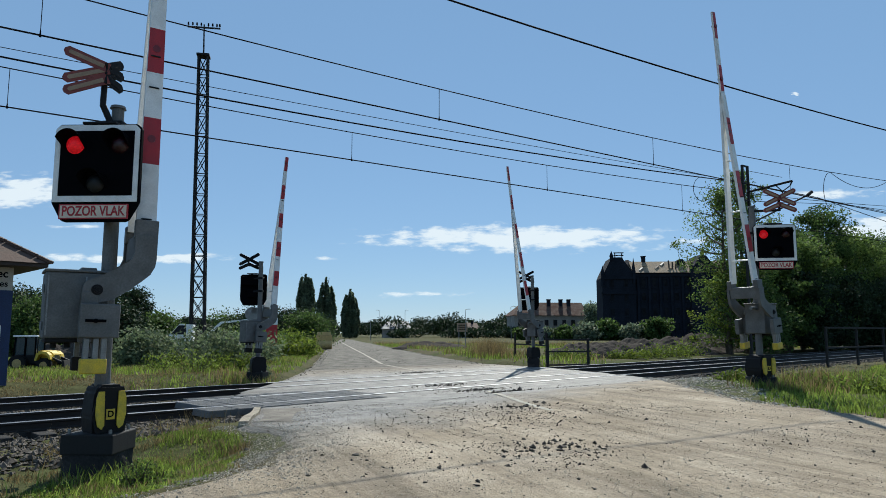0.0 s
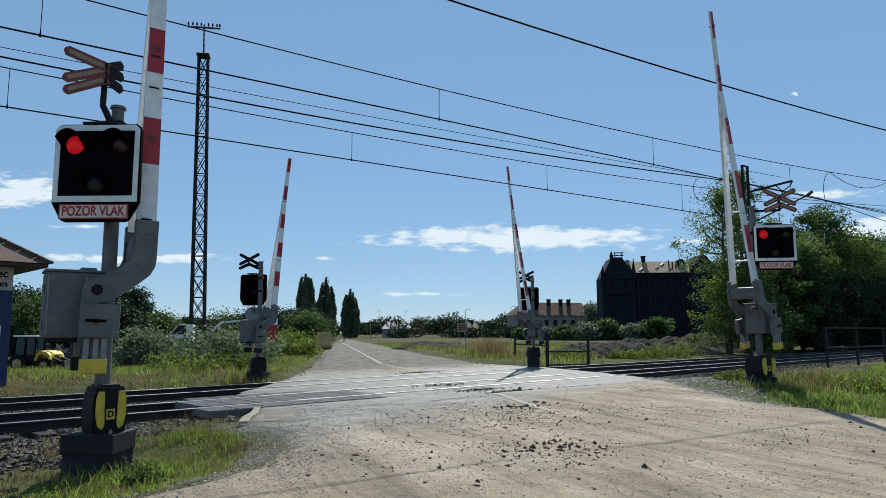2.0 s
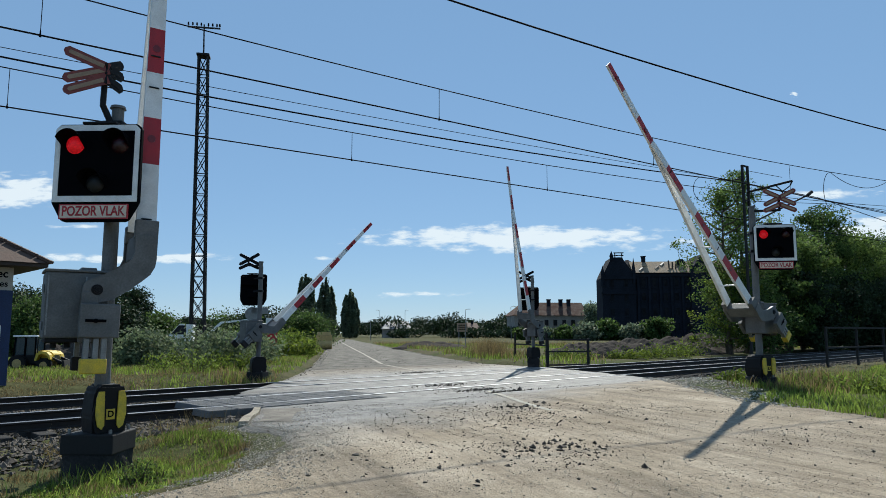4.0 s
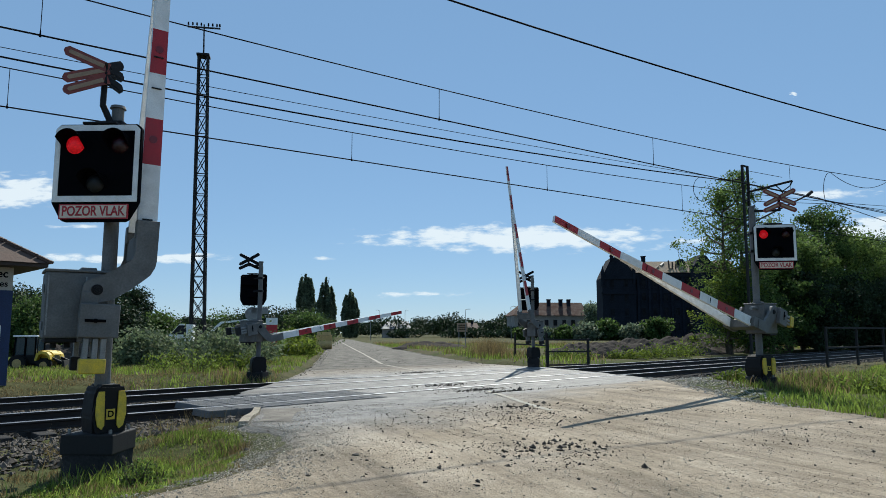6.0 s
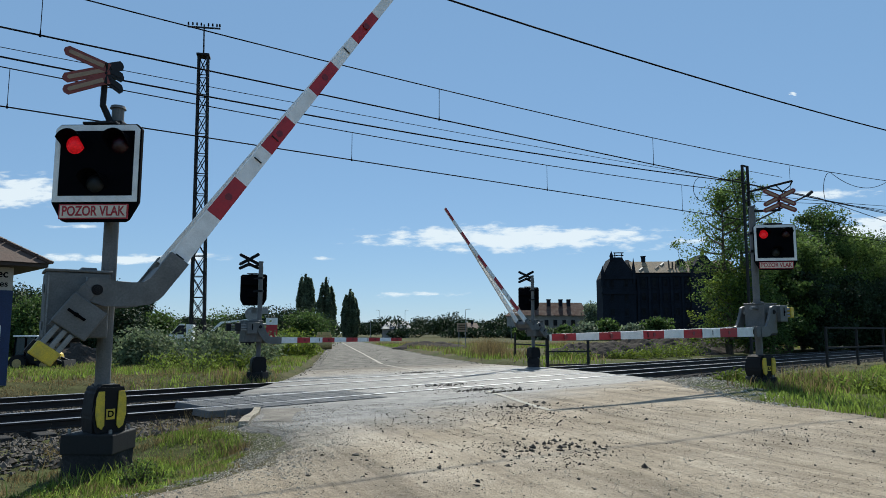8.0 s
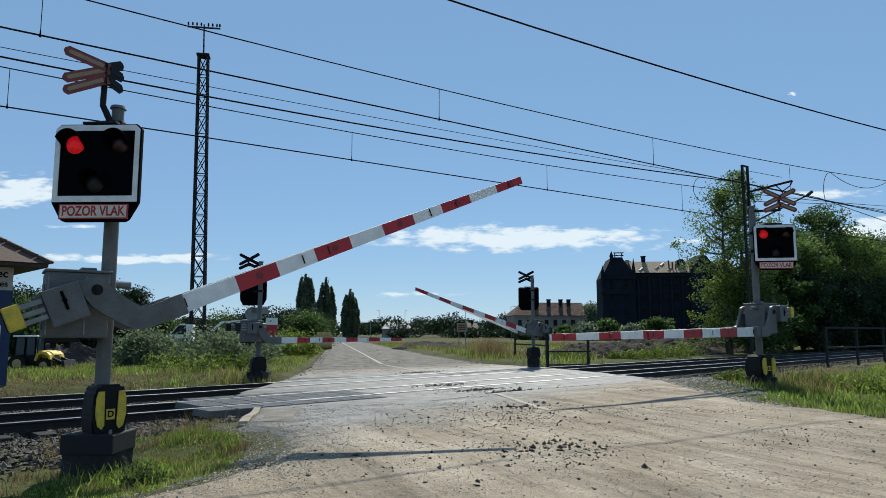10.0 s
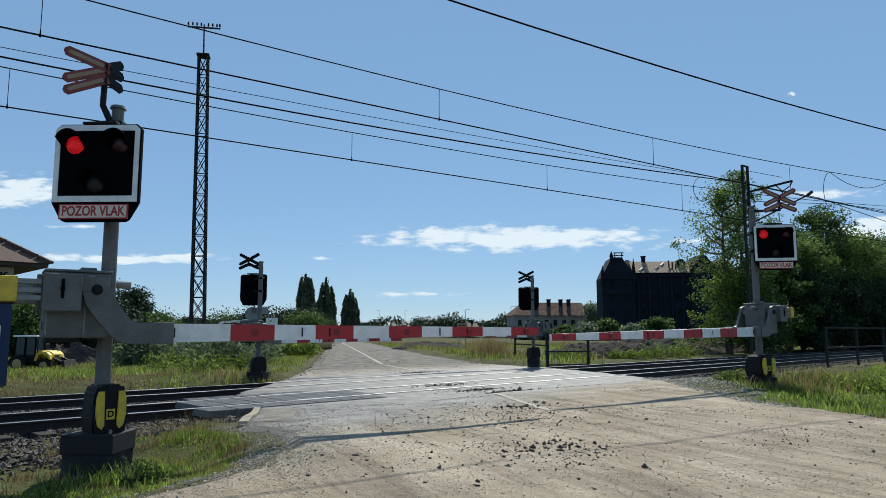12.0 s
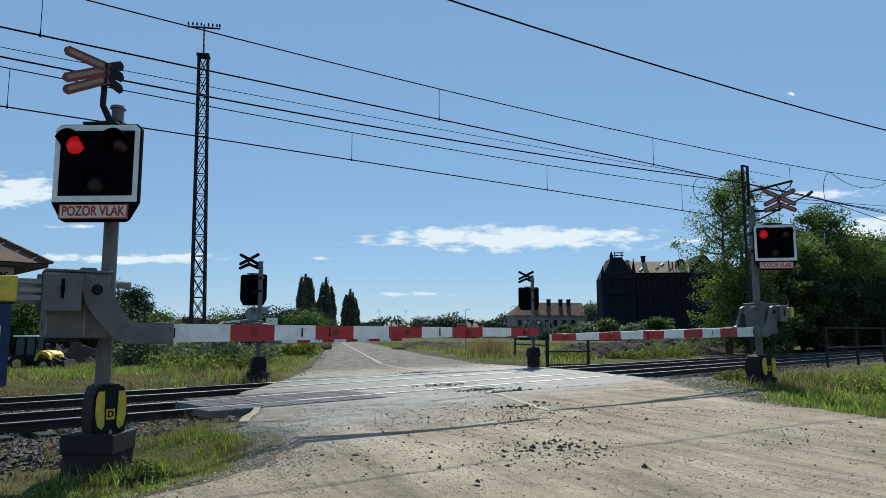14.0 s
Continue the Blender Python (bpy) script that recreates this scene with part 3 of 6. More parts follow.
    if folded:
        box(bm, -0.11, 0.1, -0.11, 0.09, top - 0.26, top - 0.18, 0.01)
        rod(bm, (-0.02, -0.08, top - 0.22), (-0.10, -0.12, top - 0.02), 0.032)
        rod(bm, (-0.10, -0.12, top - 0.04), (-0.09, -0.12, oz + 0.06), 0.03)
    else:
        bar(bm, (0.0, -0.02, top - 0.12), (ox, -0.10, top - 0.12), 0.045)
        bar(bm, (ox, -0.10, top - 0.14), (ox, -0.10, oz + 0.05), 0.045)
    part("bracket", bm, BLACKP, t).matrix_basis = fm
    ways = [(-1, 0.0, 0.5), (-1, 0.0, -0.5), (1, 0.0, 0.5), (1, 0.0, -0.5), (-1, -0.15, -0.44), (1, -0.15, -0.44)]
    if folded:
        ways = [(-1, 0.02, 0.36), (-1, 0.0, -0.36), (1, 0.02, 0.5), (1, 0.0, -0.05), (-1, -0.10, -0.44), (1, -0.10, -0.2)]
    for s, lift, rise in ways:
        if folded:
            flat = Vector((-1, -0.42, 0)).normalized() if s < 0 else Vector((0.25, 1.0, 0)).normalized()
        else:
            flat = Vector((s, 0, 0))
        d = (flat + Vector((0, 0, rise))).normalized()
        p = Vector((ox, -0.15 if not folded else -0.17, oz + lift))
        ln = (0.42 if s < 0 else 0.23) if folded else 0.37
        nrm = d.cross(Vector((0, 0, 1)))
        nrm = (nrm if (nrm.y < 0) else -nrm).normalized()
        side = d.cross(nrm).normalized()
        bm = B()
        y0 = 0.006 * (rise > 0)
        for wd, th, mi, l0, l1 in ((0.05, 0.012, 0, -0.02, ln), (0.021, 0.017, 1, 0.03, ln - 0.045)):
            pts = [p + d * l0 - side * wd, p + d * (l1 - wd * 0.6) - side * wd, p + d * l1 - side * wd * 0.3, p + d * l1 + side * wd * 0.3, p + d * (l1 - wd * 0.6) + side * wd, p + d * l0 + side * wd]
            lo, hi = [bm.verts.new(v - nrm * (0.004 - y0)) for v in pts], [bm.verts.new(v + nrm * (th + y0)) for v in pts]
            fs = [bm.faces.new(lo), bm.faces.new(hi)] + [bm.faces.new((lo[i], lo[(i + 1) % 6], hi[(i + 1) % 6], hi[i])) for i in range(6)]
            # folded right arms are black all over: shade of their backs as colour
            for f in fs:
                f.material_index = mi if not (folded and s > 0) else 2
            fs[0].material_index = 2
        part("cross_arm", bm, [ORANGE, CREAM, BLACKP], t, "red and yellow warning cross arm").matrix_basis = fm
    return t, arm, lenses


PLATE = mat("white sign face", (0.72, 0.61, 0.49), 0.5, 0, 0.12, 9, 90, 0.02)
# foot x, y, z; boom's turn and length; turn of the board in the plan; post's offset; post's height; board's offset; cross; foundation
POSTS = [
    (-3.495, 6.93, 0.421, 33.3, 5.81, -2.0, 0.14, 3.32, -0.027, 0.145, (-0.05, 3.65, True), -0.5, "grey post with red-white boom, wide white-rimmed signal facing the road"),
    (6.80, 15.1, 0.459, 218.65, 6.55, -8.0, 0.0, 3.72, 0.35, 0.365, (0.54, 3.87, False), -0.35, "grey post with twin boom and offset signal beside gravel"),
    (-5.787, 21.6, 0.202, 39.4, 5.56, 172.0, 0.12, 3.43, 0.34, 0.15, (0.46, 3.52, False), -0.35, "grey post showing the back of its signal on a grassy edge"),
    (3.796, 29.51, 0.334, 224.0, 6.76, 172.0, 0.0, 3.5, 0.17, 0.12, (0.26, 3.52, False), -0.45, "grey post showing the back of its signal beside a railing"),
]
# seconds and degrees of each boom above the level
SWING = [
    [(0, 89), (5.8, 89), (6.1, 87.7), (6.5, 83.2), (7.0, 73.3), (7.5, 63.8), (8.0, 54.8), (9.0, 38.0), (10.3, 17.5), (10.5, 14.4), (11.0, 7.0), (11.5, 1.9), (11.9, 0.4), (12.3, 0.2), (14, 0.2)],
    [(0, 82.8), (1.8, 82.8), (2.0, 81.9), (2.5, 71.8), (3.0, 63.1), (3.2, 59.4), (4.2, 42.0), (5.3, 25.4), (5.5, 22.6), (6.0, 15.8), (6.5, 9.3), (7.0, 3.7), (7.5, 0.2), (8.0, -0.9), (14, -0.9)],
    [(0, 85), (1.8, 85), (2.0, 83.9), (2.5, 72.8), (3.0, 63.6), (3.2, 60.0), (4.2, 41.5), (5.5, 18.2), (6.0, 10.0), (6.5, 4.0), (7.0, 0.1), (7.5, 0), (14, 0)],
    [(0, 80.3), (5.8, 80.3), (6.0, 80.0), (6.5, 71.1), (7.0, 60.8), (7.5, 51.9), (8.0, 43.6), (9.0, 28.0), (10.3, 10.2), (10.5, 7.6), (11.0, 2.4), (11.5, 0.9), (12.0, 0.6), (14, 0.6)],
]
BARRIERS = []


def build_barriers():
    for painted, (x, y, z, deg, length, yaw, off, top, bx, bz, cross, zb, label) in zip(((-1,), (-1, 1), (), ()), POSTS):
        BARRIERS.append(barrier(pose(x, y, z, 0, 0, deg), length, yaw - deg, off, top, bx, bz, cross, label, zb, painted))


def motions():
    # the booms swing down; each lens turns its lit half out and back, so that the two blink in turn
    cloud_motions()
    for (t, arm, lenses), swing in zip(BARRIERS, SWING):
        walk(arm, [(s, pose(0, 0, 1.39, 0, -ang, 0)) for s, ang in swing])
        for k, lens in enumerate(lenses):
            at = lens.matrix_basis.translation.copy()
            rows, now = [], (0 if k == 0 else 180)
            times = []
            for i in range(15):
                times += [0.1 + 1.004 * i, 0.6 + 1.004 * i]
            rows.append((0.0, now))
            for tt in times:
                if tt + 0.05 < 13.95:
                    rows += [(tt - 0.05, now), (tt - 0.0167, now + 60), (tt + 0.0167, now + 120), (tt + 0.05, now + 180)]
                    now += 180
            rows.append((14.0, now))
            walk(lens, [(s, pose(at.x, at.y, at.z, 0, 0, ang)) for s, ang in rows])


# ---- plants ----
LEAF_A = leaf_mat("fresh leaves", (0.15, 0.225, 0.055), (0.08, 0.125, 0.032), 0.5)
LEAF_B = leaf_mat("dark leaves", (0.10, 0.16, 0.042), (0.045, 0.08, 0.024), 0.48)
LEAF_W = leaf_mat("grey willow leaves", (0.19, 0.23, 0.13), (0.11, 0.15, 0.07), 0.4)
LEAF_P = leaf_mat("poplar leaves", (0.20, 0.25, 0.16), (0.10, 0.135, 0.085), 0.5)
# far, left and low trees: their shade is put into this leaf colour
LEAF_F = leaf_mat("leaves darkened for shade", (0.034, 0.056, 0.022), (0.018, 0.034, 0.015), 0.16)
LEAF_Y = leaf_mat("yellow-green leaves", (0.16, 0.20, 0.03), (0.10, 0.15, 0.025))
GRASS = leaf_mat("green grass", (0.22, 0.30, 0.055), (0.135, 0.185, 0.038), 0.55)
STRAW = leaf_mat("dry grass", (0.30, 0.23, 0.11), (0.20, 0.15, 0.07), 0.35)
BARK = mat("grey-brown bark", (0.11, 0.085, 0.06), 0.95, 0, 0.4, 6, 50, 0.5)
SOIL = mat("dark dug soil", (0.066, 0.055, 0.047), 0.95, 0, 0.4, 1.2, 14, 0.8, spec=0.05, other=(0.045, 0.038, 0.033))
STONE = mat("grey ballast stone", (0.105, 0.084, 0.065), 0.9, 0, 0.3, 9, 60, 0.3, obj=0.45)
GRAVEL = mat("grey fine gravel", (0.50, 0.44, 0.355), 0.95, 0, 0.3, 9, 60, 0.3, obj=0.4)
PALESTONE = mat("pale gravel", (0.42, 0.37, 0.29), 0.95, 0, 0.3, 9, 60, 0.3, obj=0.4)
CLOD = mat("dark earth clods", (0.06, 0.05, 0.041), 0.95, 0, 0.3, 9, 60, 0.3, obj=0.4)


def quads(c, size, rng, long=1.5, droop=0.0):
    """Leaf quads of random turn at the places c."""
    n = len(c)
    u = rng.normal(size=(n, 3))
    u[:, 2] -= droop
    u /= np.linalg.norm(u, axis=1, keepdims=True)
    w = np.cross(u, rng.normal(size=(n, 3)))
    w /= np.linalg.norm(w, axis=1, keepdims=True) + 1e-9
    s = (size * rng.uniform(0.6, 1.3, (n, 1)))
    u, w = u * s * long * 0.5, w * s * 0.5
    v = np.stack([c - u, c + w * 0.9 - u * 0.1, c + u, c - w * 0.9 - u * 0.1], 1).reshape(-1, 3)
    return v, np.arange(4 * n).reshape(-1, 4)


def clump(rng, n, reach=1.7):
    """n places in a round cloud, thinning outwards, none past the reach."""
    v = rng.normal(size=(n, 3))
    r = np.linalg.norm(v, axis=1, keepdims=True)
    return np.where(r > reach, v / r * reach * rng.uniform(0.4, 1.0, (n, 1)), v)


def crown_places(rng, h, spread, base, clumps, per, ends, tight=0.16):
    pts = []
    for e in ends:
        for _ in range(max(1, clumps // len(ends))):
            c = e + clump(rng, 1)[0] * np.array([spread, spread, h * 0.5]) * 0.14
            r = spread * tight * rng.uniform(0.6, 1.5)
            pts.append(c + clump(rng, per) * np.array([r, r, r * 0.75]))
    p = np.concatenate(pts)
    return p[p[:, 2] > base]


def tree(x, y, h, spread, clumps, per, leaf, material, seed, label, name="tree", base=0.25, group="trees by the line", limbs=14, tight=0.16, slim=False, trunk=0.02, lean=0.0):
    rng = np.random.default_rng(seed)
    z0 = float(ground_z(x, y)) - 0.05
    t = thing(name, pose(x, y, z0, 0, 0, float(rng.uniform(0, 360))), label, "tree" if name == "tree" else "shrub", group)
    bm = B()
    ends = []
    stem, prev = [], Vector((0, 0, 0))
    for k in range(1, 6):
        p = Vector((rng.normal(0, 0.02) * h + lean * h * k / 5, rng.normal(0, 0.02) * h, h * 0.88 * k / 5))
        rod(bm, prev, p, h * trunk * (1.1 - 0.2 * (k - 1)), h * trunk * (1.1 - 0.2 * k) + 0.004, 7)
        stem.append((prev.copy(), p.copy()))
        prev = p
    ends.append(np.array(prev))
    for k in range(limbs):
        f = base * 0.7 + (0.95 - base * 0.7) * (k + 0.5) / limbs
        i = min(4, int(f / 0.9 * 5))
        a0, b0 = stem[i]
        p = a0.lerp(b0, min(1.0, max(0.0, f / 0.9 * 5 - i)))
        an = k * 2.4 + rng.uniform(-0.4, 0.4)
        wide = (0.3 if slim else 1.0) * spread * 0.5 * (math.sin(math.pi * min(1, 0.25 + 0.75 * (f - base * 0.6) / (1 - base * 0.6))) ** 0.7 if not slim else 0.8) * rng.uniform(0.65, 1.15)
        up = h * (0.10 if not slim else 0.14) * rng.uniform(0.5, 1.4)
        q = p + Vector((math.cos(an) * wide, math.sin(an) * wide, up))
        mid = p.lerp(q, 0.5) + Vector((0, 0, -0.02 * h))
        rod(bm, p, mid, h * trunk * 0.35, h * trunk * 0.25, 5)
        rod(bm, mid, q, h * trunk * 0.25, 0.006, 5)
        ends.append(np.array(q))
        ends.append(np.array(p.lerp(q, 0.6)))
    part("trunk", bm, BARK, t)
    c = crown_places(rng, h * (0.35 if not slim else 0.3), spread, h * base * 0.55, clumps, per, ends, tight)
    if slim:                      # a steep flame of foliage with deep vertical folds
        n, m = 15000, 11
        f = rng.uniform(0.02, 1.0, n) ** 0.85
        an = rng.uniform(0, 6.283, n)
        plume = rng.integers(0, m, n)
        pa, tall, out = np.arange(m) * 2.4, rng.uniform(0.8, 0.99, m), np.sqrt(np.arange(m) / m) * 0.40 * spread
        tall[0] = 1.0
        wr = spread * 0.125 * np.clip(0.55 + 1.6 * f, 0, 1) * np.clip(1.02 - f, 0, 1) ** 0.42 * np.sqrt(rng.uniform(0, 1.2, n)) * (0.85 + 0.25 * np.sin(23 * f + 2 * plume))
        off = out[plume] * (0.55 + 0.45 * np.sin(2.6 * f + 0.4))
        c = np.column_stack([off * np.cos(pa[plume]) + wr * np.cos(an), off * np.sin(pa[plume]) + wr * np.sin(an), f * h * tall[plume]])
    v, f = quads(c, leaf, rng)
    raw("crown", v.tolist(), f.tolist(), material, t)
    return t


def bush(x, y, h, w, n, leaf, material, seed, label):
    rng = np.random.default_rng(seed)
    t = thing("bush", pose(x, y, float(ground_z(x, y)) - 0.04), label, "bush", "bushes on the waste ground")
    bm = B()
    pts = []
    for k in range(16):
        an, r = rng.uniform(0, 6.28), w * 0.5 * math.sqrt(rng.uniform(0.02, 1))
        q = Vector((math.cos(an) * r, math.sin(an) * r, h * rng.uniform(0.45, 1.0) * (1.1 - 0.5 * (r / (w * 0.5)) ** 2)))
        rod(bm, (q.x * 0.3, q.y * 0.3, 0), q, 0.014, 0.004, 5)
        m = n // 16
        f = rng.uniform(0.1, 1.0, (m, 1)) ** 0.7
        root = np.array([q.x * 0.3, q.y * 0.3, 0])
        pts.append(root + (np.array(q) - root) * f + rng.normal(size=(m, 3)) * 0.10 * min(w, 2.5))
    part("stem", bm, BARK, t)
    c = np.concatenate(pts)
    c = c[c[:, 2] > 0.02]
    v, f = quads(c, leaf, rng)
    raw("foliage", v.tolist(), f.tolist(), material, t)


def blades(name, xy, h, width, material, seed, label, category, zoff=-0.02):
    rng = np.random.default_rng(seed)
    n = len(xy)
    z = ground_z(xy[:, 0], xy[:, 1]) + zoff
    p = np.column_stack([xy, z])
    an = rng.uniform(0, 6.283, n)
    side = np.column_stack([np.cos(an), np.sin(an), np.zeros(n)]) * (width * rng.uniform(0.6, 1.4, n))[:, None]
    hh = h * rng.uniform(0.4, 1.25, n)
    bend = rng.normal(size=(n, 2)) * hh[:, None] * 0.28
    mid = p + np.column_stack([bend * 0.35, hh * 0.6])
    tip = p + np.column_stack([bend, hh])
    v = np.stack([p - side, p + side, mid + side * 0.7, mid - side * 0.7, tip], 1).reshape(-1, 3)
    b0 = np.arange(n)[:, None] * 5
    faces = (b0 + np.array([0, 1, 2, 3])).tolist() + (b0 + np.array([3, 2, 4])).tolist()
    tagged(raw(name, v.tolist(), faces, material), label, category, kind="stuff")


def scatter(rng, n, x0, x1, y0, y1, keep):
    xy = np.column_stack([rng.uniform(x0, x1, n), rng.uniform(y0, y1, n)])
    return xy[keep(xy[:, 0], xy[:, 1])]


def off_left(x, y):
    return edge_x(ROAD_L, y) - x


def off_right(x, y):
    return x - edge_x(ROAD_R, y)


def dist(x, y):
    return TN.x * x + TN.y * y


def patch(x, y, scale, level, seed):
    """Uneven cover: true where a smooth random field is above the level."""
    rng = np.random.default_rng(seed)
    v = np.zeros(len(x))
    for k in range(7):
        a1, f, ph = rng.uniform(0, 6.28), rng.uniform(0.5, 2.0) / scale, rng.uniform(0, 6.28)
        v += np.sin((x * math.cos(a1) + y * math.sin(a1)) * f * 6.28 + ph)
    return v / 7 ** 0.5 + rng.normal(0, 0.35, len(x)) > level


def build_grass():
    rng = np.random.default_rng(21)
    a1 = scatter(rng, 150000, -6.2, -1.4, 3.9, 11.5, lambda x, y: (off_left(x, y) > 0.05 + 0.32 * smooth(5.9, 6.6, y)) & (off_left(x, y) < 1.9) & (dist(x, y) < 9.9) & patch(x, y, 1.2, -0.25, 1))
    blades("grass", a1, 0.06, 0.0055, GRASS, 2, "short bright green grass along the gravel edge", "grass")
    a2 = scatter(rng, 1300, -6.2, -2.0, 5.2, 11.5, lambda x, y: (off_left(x, y) > 0.3) & (dist(x, y) < 10.8) & patch(x, y, 1.0, 0.35, 3))
    blades("dry_grass", a2, 0.22, 0.0022, STRAW, 4, "thin dry stalks round the barrier's foot", "dry grass")
    a3 = scatter(rng, 70000, -6.2, -1.4, 3.9, 11.5, lambda x, y: (off_left(x, y) > 0.02 + 0.3 * smooth(5.9, 6.6, y)) & (off_left(x, y) < 2.5) & (dist(x, y) < 10.6) & patch(x, y, 0.7, 0.3, 2))
    blades("dry_grass", a3, 0.075, 0.0045, STRAW, 5, "short straw-coloured grass at the gravel edge", "dry grass")
    b1 = scatter(rng, 130000, -32, -4.5, 18, 60, lambda x, y: (off_left(x, y) > 0.2) & (dist(x, y) > 19.2) & (dist(x, y) < 55) & patch(x, y, 4, -0.2, 5))
    blades("grass", b1, 0.17, 0.014, GRASS, 6, "rough green grass beyond the line", "grass")
    b2 = scatter(rng, 60000, -32, -4.5, 18, 60, lambda x, y: (off_left(x, y) > 0.3) & (dist(x, y) > 18.9) & (dist(x, y) < 50) & patch(x, y, 3, 0.2, 7))
    blades("dry_grass", b2, 0.20, 0.009, STRAW, 8, "yellowed dry grass beyond the line", "dry grass")
    b3 = scatter(rng, 60000, -18, -4.8, 14, 24, lambda x, y: (off_left(x, y) > 0.3) & (dist(x, y) > 18.6) & (dist(x, y) < 21.8) & patch(x, y, 1.5, -0.6, 51))
    blades("dry_grass", b3, 0.07, 0.008, STRAW, 52, "short parched grass along the track", "dry grass")
    c1 = scatter(rng, 150000, 5.2, 30, 9, 30, lambda x, y: (off_right(x, y) > 0.08 + 1.0 * smooth(11.2, 14.0, y)) & (dist(x, y) < 7.4 - 0.4 * np.sin(x)) & (dist(x, y) > 1) & patch(x, y, 2.0, -0.7, 9))
    blades("grass", c1, 0.13, 0.010, GRASS, 10, "lush green grass beside the road", "grass")
    c2 = scatter(rng, 5000, 6.0, 30, 11, 32, lambda x, y: (off_right(x, y) > 0.2) & (dist(x, y) < 7.9) & (dist(x, y) > 4) & patch(x, y, 2.0, 0.3, 11))
    blades("dry_grass", c2, 0.32, 0.005, STRAW, 12, "tall dry stalks by the track", "dry grass")
    d1 = scatter(rng, 90000, -12, 40, 29, 90, lambda x, y: (off_right(x, y) > 0.3) & (dist(x, y) > 19.4) & ~((x > 5.0) & (y > 37) & (y < 66)) & patch(x, y, 5, 0.1, 13))
    blades("grass", d1, 0.30, 0.022, GRASS, 14, "green verge grass along the far road", "grass")
    d2 = scatter(rng, 50000, -12, 40, 31, 100, lambda x, y: (off_right(x, y) > 0.5) & (dist(x, y) > 20) & ~((x > 6) & (y > 38) & (y < 66)) & patch(x, y, 6, 0.25, 15))
    blades("dry_grass", d2, 0.42, 0.018, STRAW, 16, "tan dry grass on the open field", "dry grass")
    e = np.random.default_rng(31)
    tuft = np.column_stack([e.normal(2.55, 0.42, 1700), e.normal(38.0, 1.0, 1700)])
    blades("tall_grass", tuft[off_right(tuft[:, 0], tuft[:, 1]) > 0.2], 0.95, 0.008, STRAW, 17, "tall tan grass clump beside the far road", "tall grass")
    w = np.column_stack([e.normal(-3.0, 0.3, 70), e.normal(8.3, 0.4, 70)])
    blades("weeds", w[off_left(w[:, 0], w[:, 1]) > 0.1], 0.34, 0.003, STRAW, 18, "tall thin dry weeds by the track", "weeds")
    for x, y, n, hh in ((6.9, 14.4, 500, 0.22), (7.6, 15.0, 700, 0.32), (-5.9, 21.2, 500, 0.4), (8.6, 16.0, 900, 0.5)):
        w = np.column_stack([e.normal(x, 0.4, n), e.normal(y, 0.35, n)])
        w = w[(off_left(w[:, 0], w[:, 1]) > 0.1) | (off_right(w[:, 0], w[:, 1]) > 0.15)]
        blades("weeds", w[: len(w) // 2], hh, 0.009, STRAW, int(n + x), "dry brown weeds round a barrier's foot", "weeds")
        blades("weeds", w[len(w) // 2:], hh * 0.8, 0.012, GRASS, int(n + y), "green weeds round a barrier's foot", "weeds")
    w = np.column_stack([e.normal(-3.0, 0.3, 320), e.normal(6.6, 0.3, 320)])
    blades("weeds", w[off_left(w[:, 0], w[:, 1]) > 0.1], 0.16, 0.006, GRASS, 19, "broad green weeds at the barrier's foundation", "weeds")


def stones(name, xyz, size, material, seed, label, category, flat=0.7):
    """Broken stones: eight-sided lumps of uneven shape."""
    rng = np.random.default_rng(seed)
    n = len(xyz)
    base = np.array([[1, 0, 0], [-1, 0, 0], [0, 1, 0], [0, -1, 0], [0, 0, 1], [0, 0, -1]], float)
    s = size * np.exp(rng.normal(0, 0.35, n))
    v = base[None] * rng.uniform(0.6, 1.25, (n, 6, 1)) + rng.normal(0, 0.22, (n, 6, 3))
    v[:, :, 2] *= flat
    an = rng.uniform(0, 6.283, n)
    ca, sa = np.cos(an)[:, None], np.sin(an)[:, None]
    v[:, :, 0], v[:, :, 1] = v[:, :, 0] * ca - v[:, :, 1] * sa, v[:, :, 0] * sa + v[:, :, 1] * ca
    v = (v * s[:, None, None] + xyz[:, None]).reshape(-1, 3)
    f = np.array([[0, 2, 4], [2, 1, 4], [1, 3, 4], [3, 0, 4], [2, 0, 5], [1, 2, 5], [3, 1, 5], [0, 3, 5]])
    faces = (np.arange(n)[:, None, None] * 6 + f[None]).reshape(-1, 3)
    tagged(raw(name, v.tolist(), faces.tolist(), material), label, category, kind="stuff")


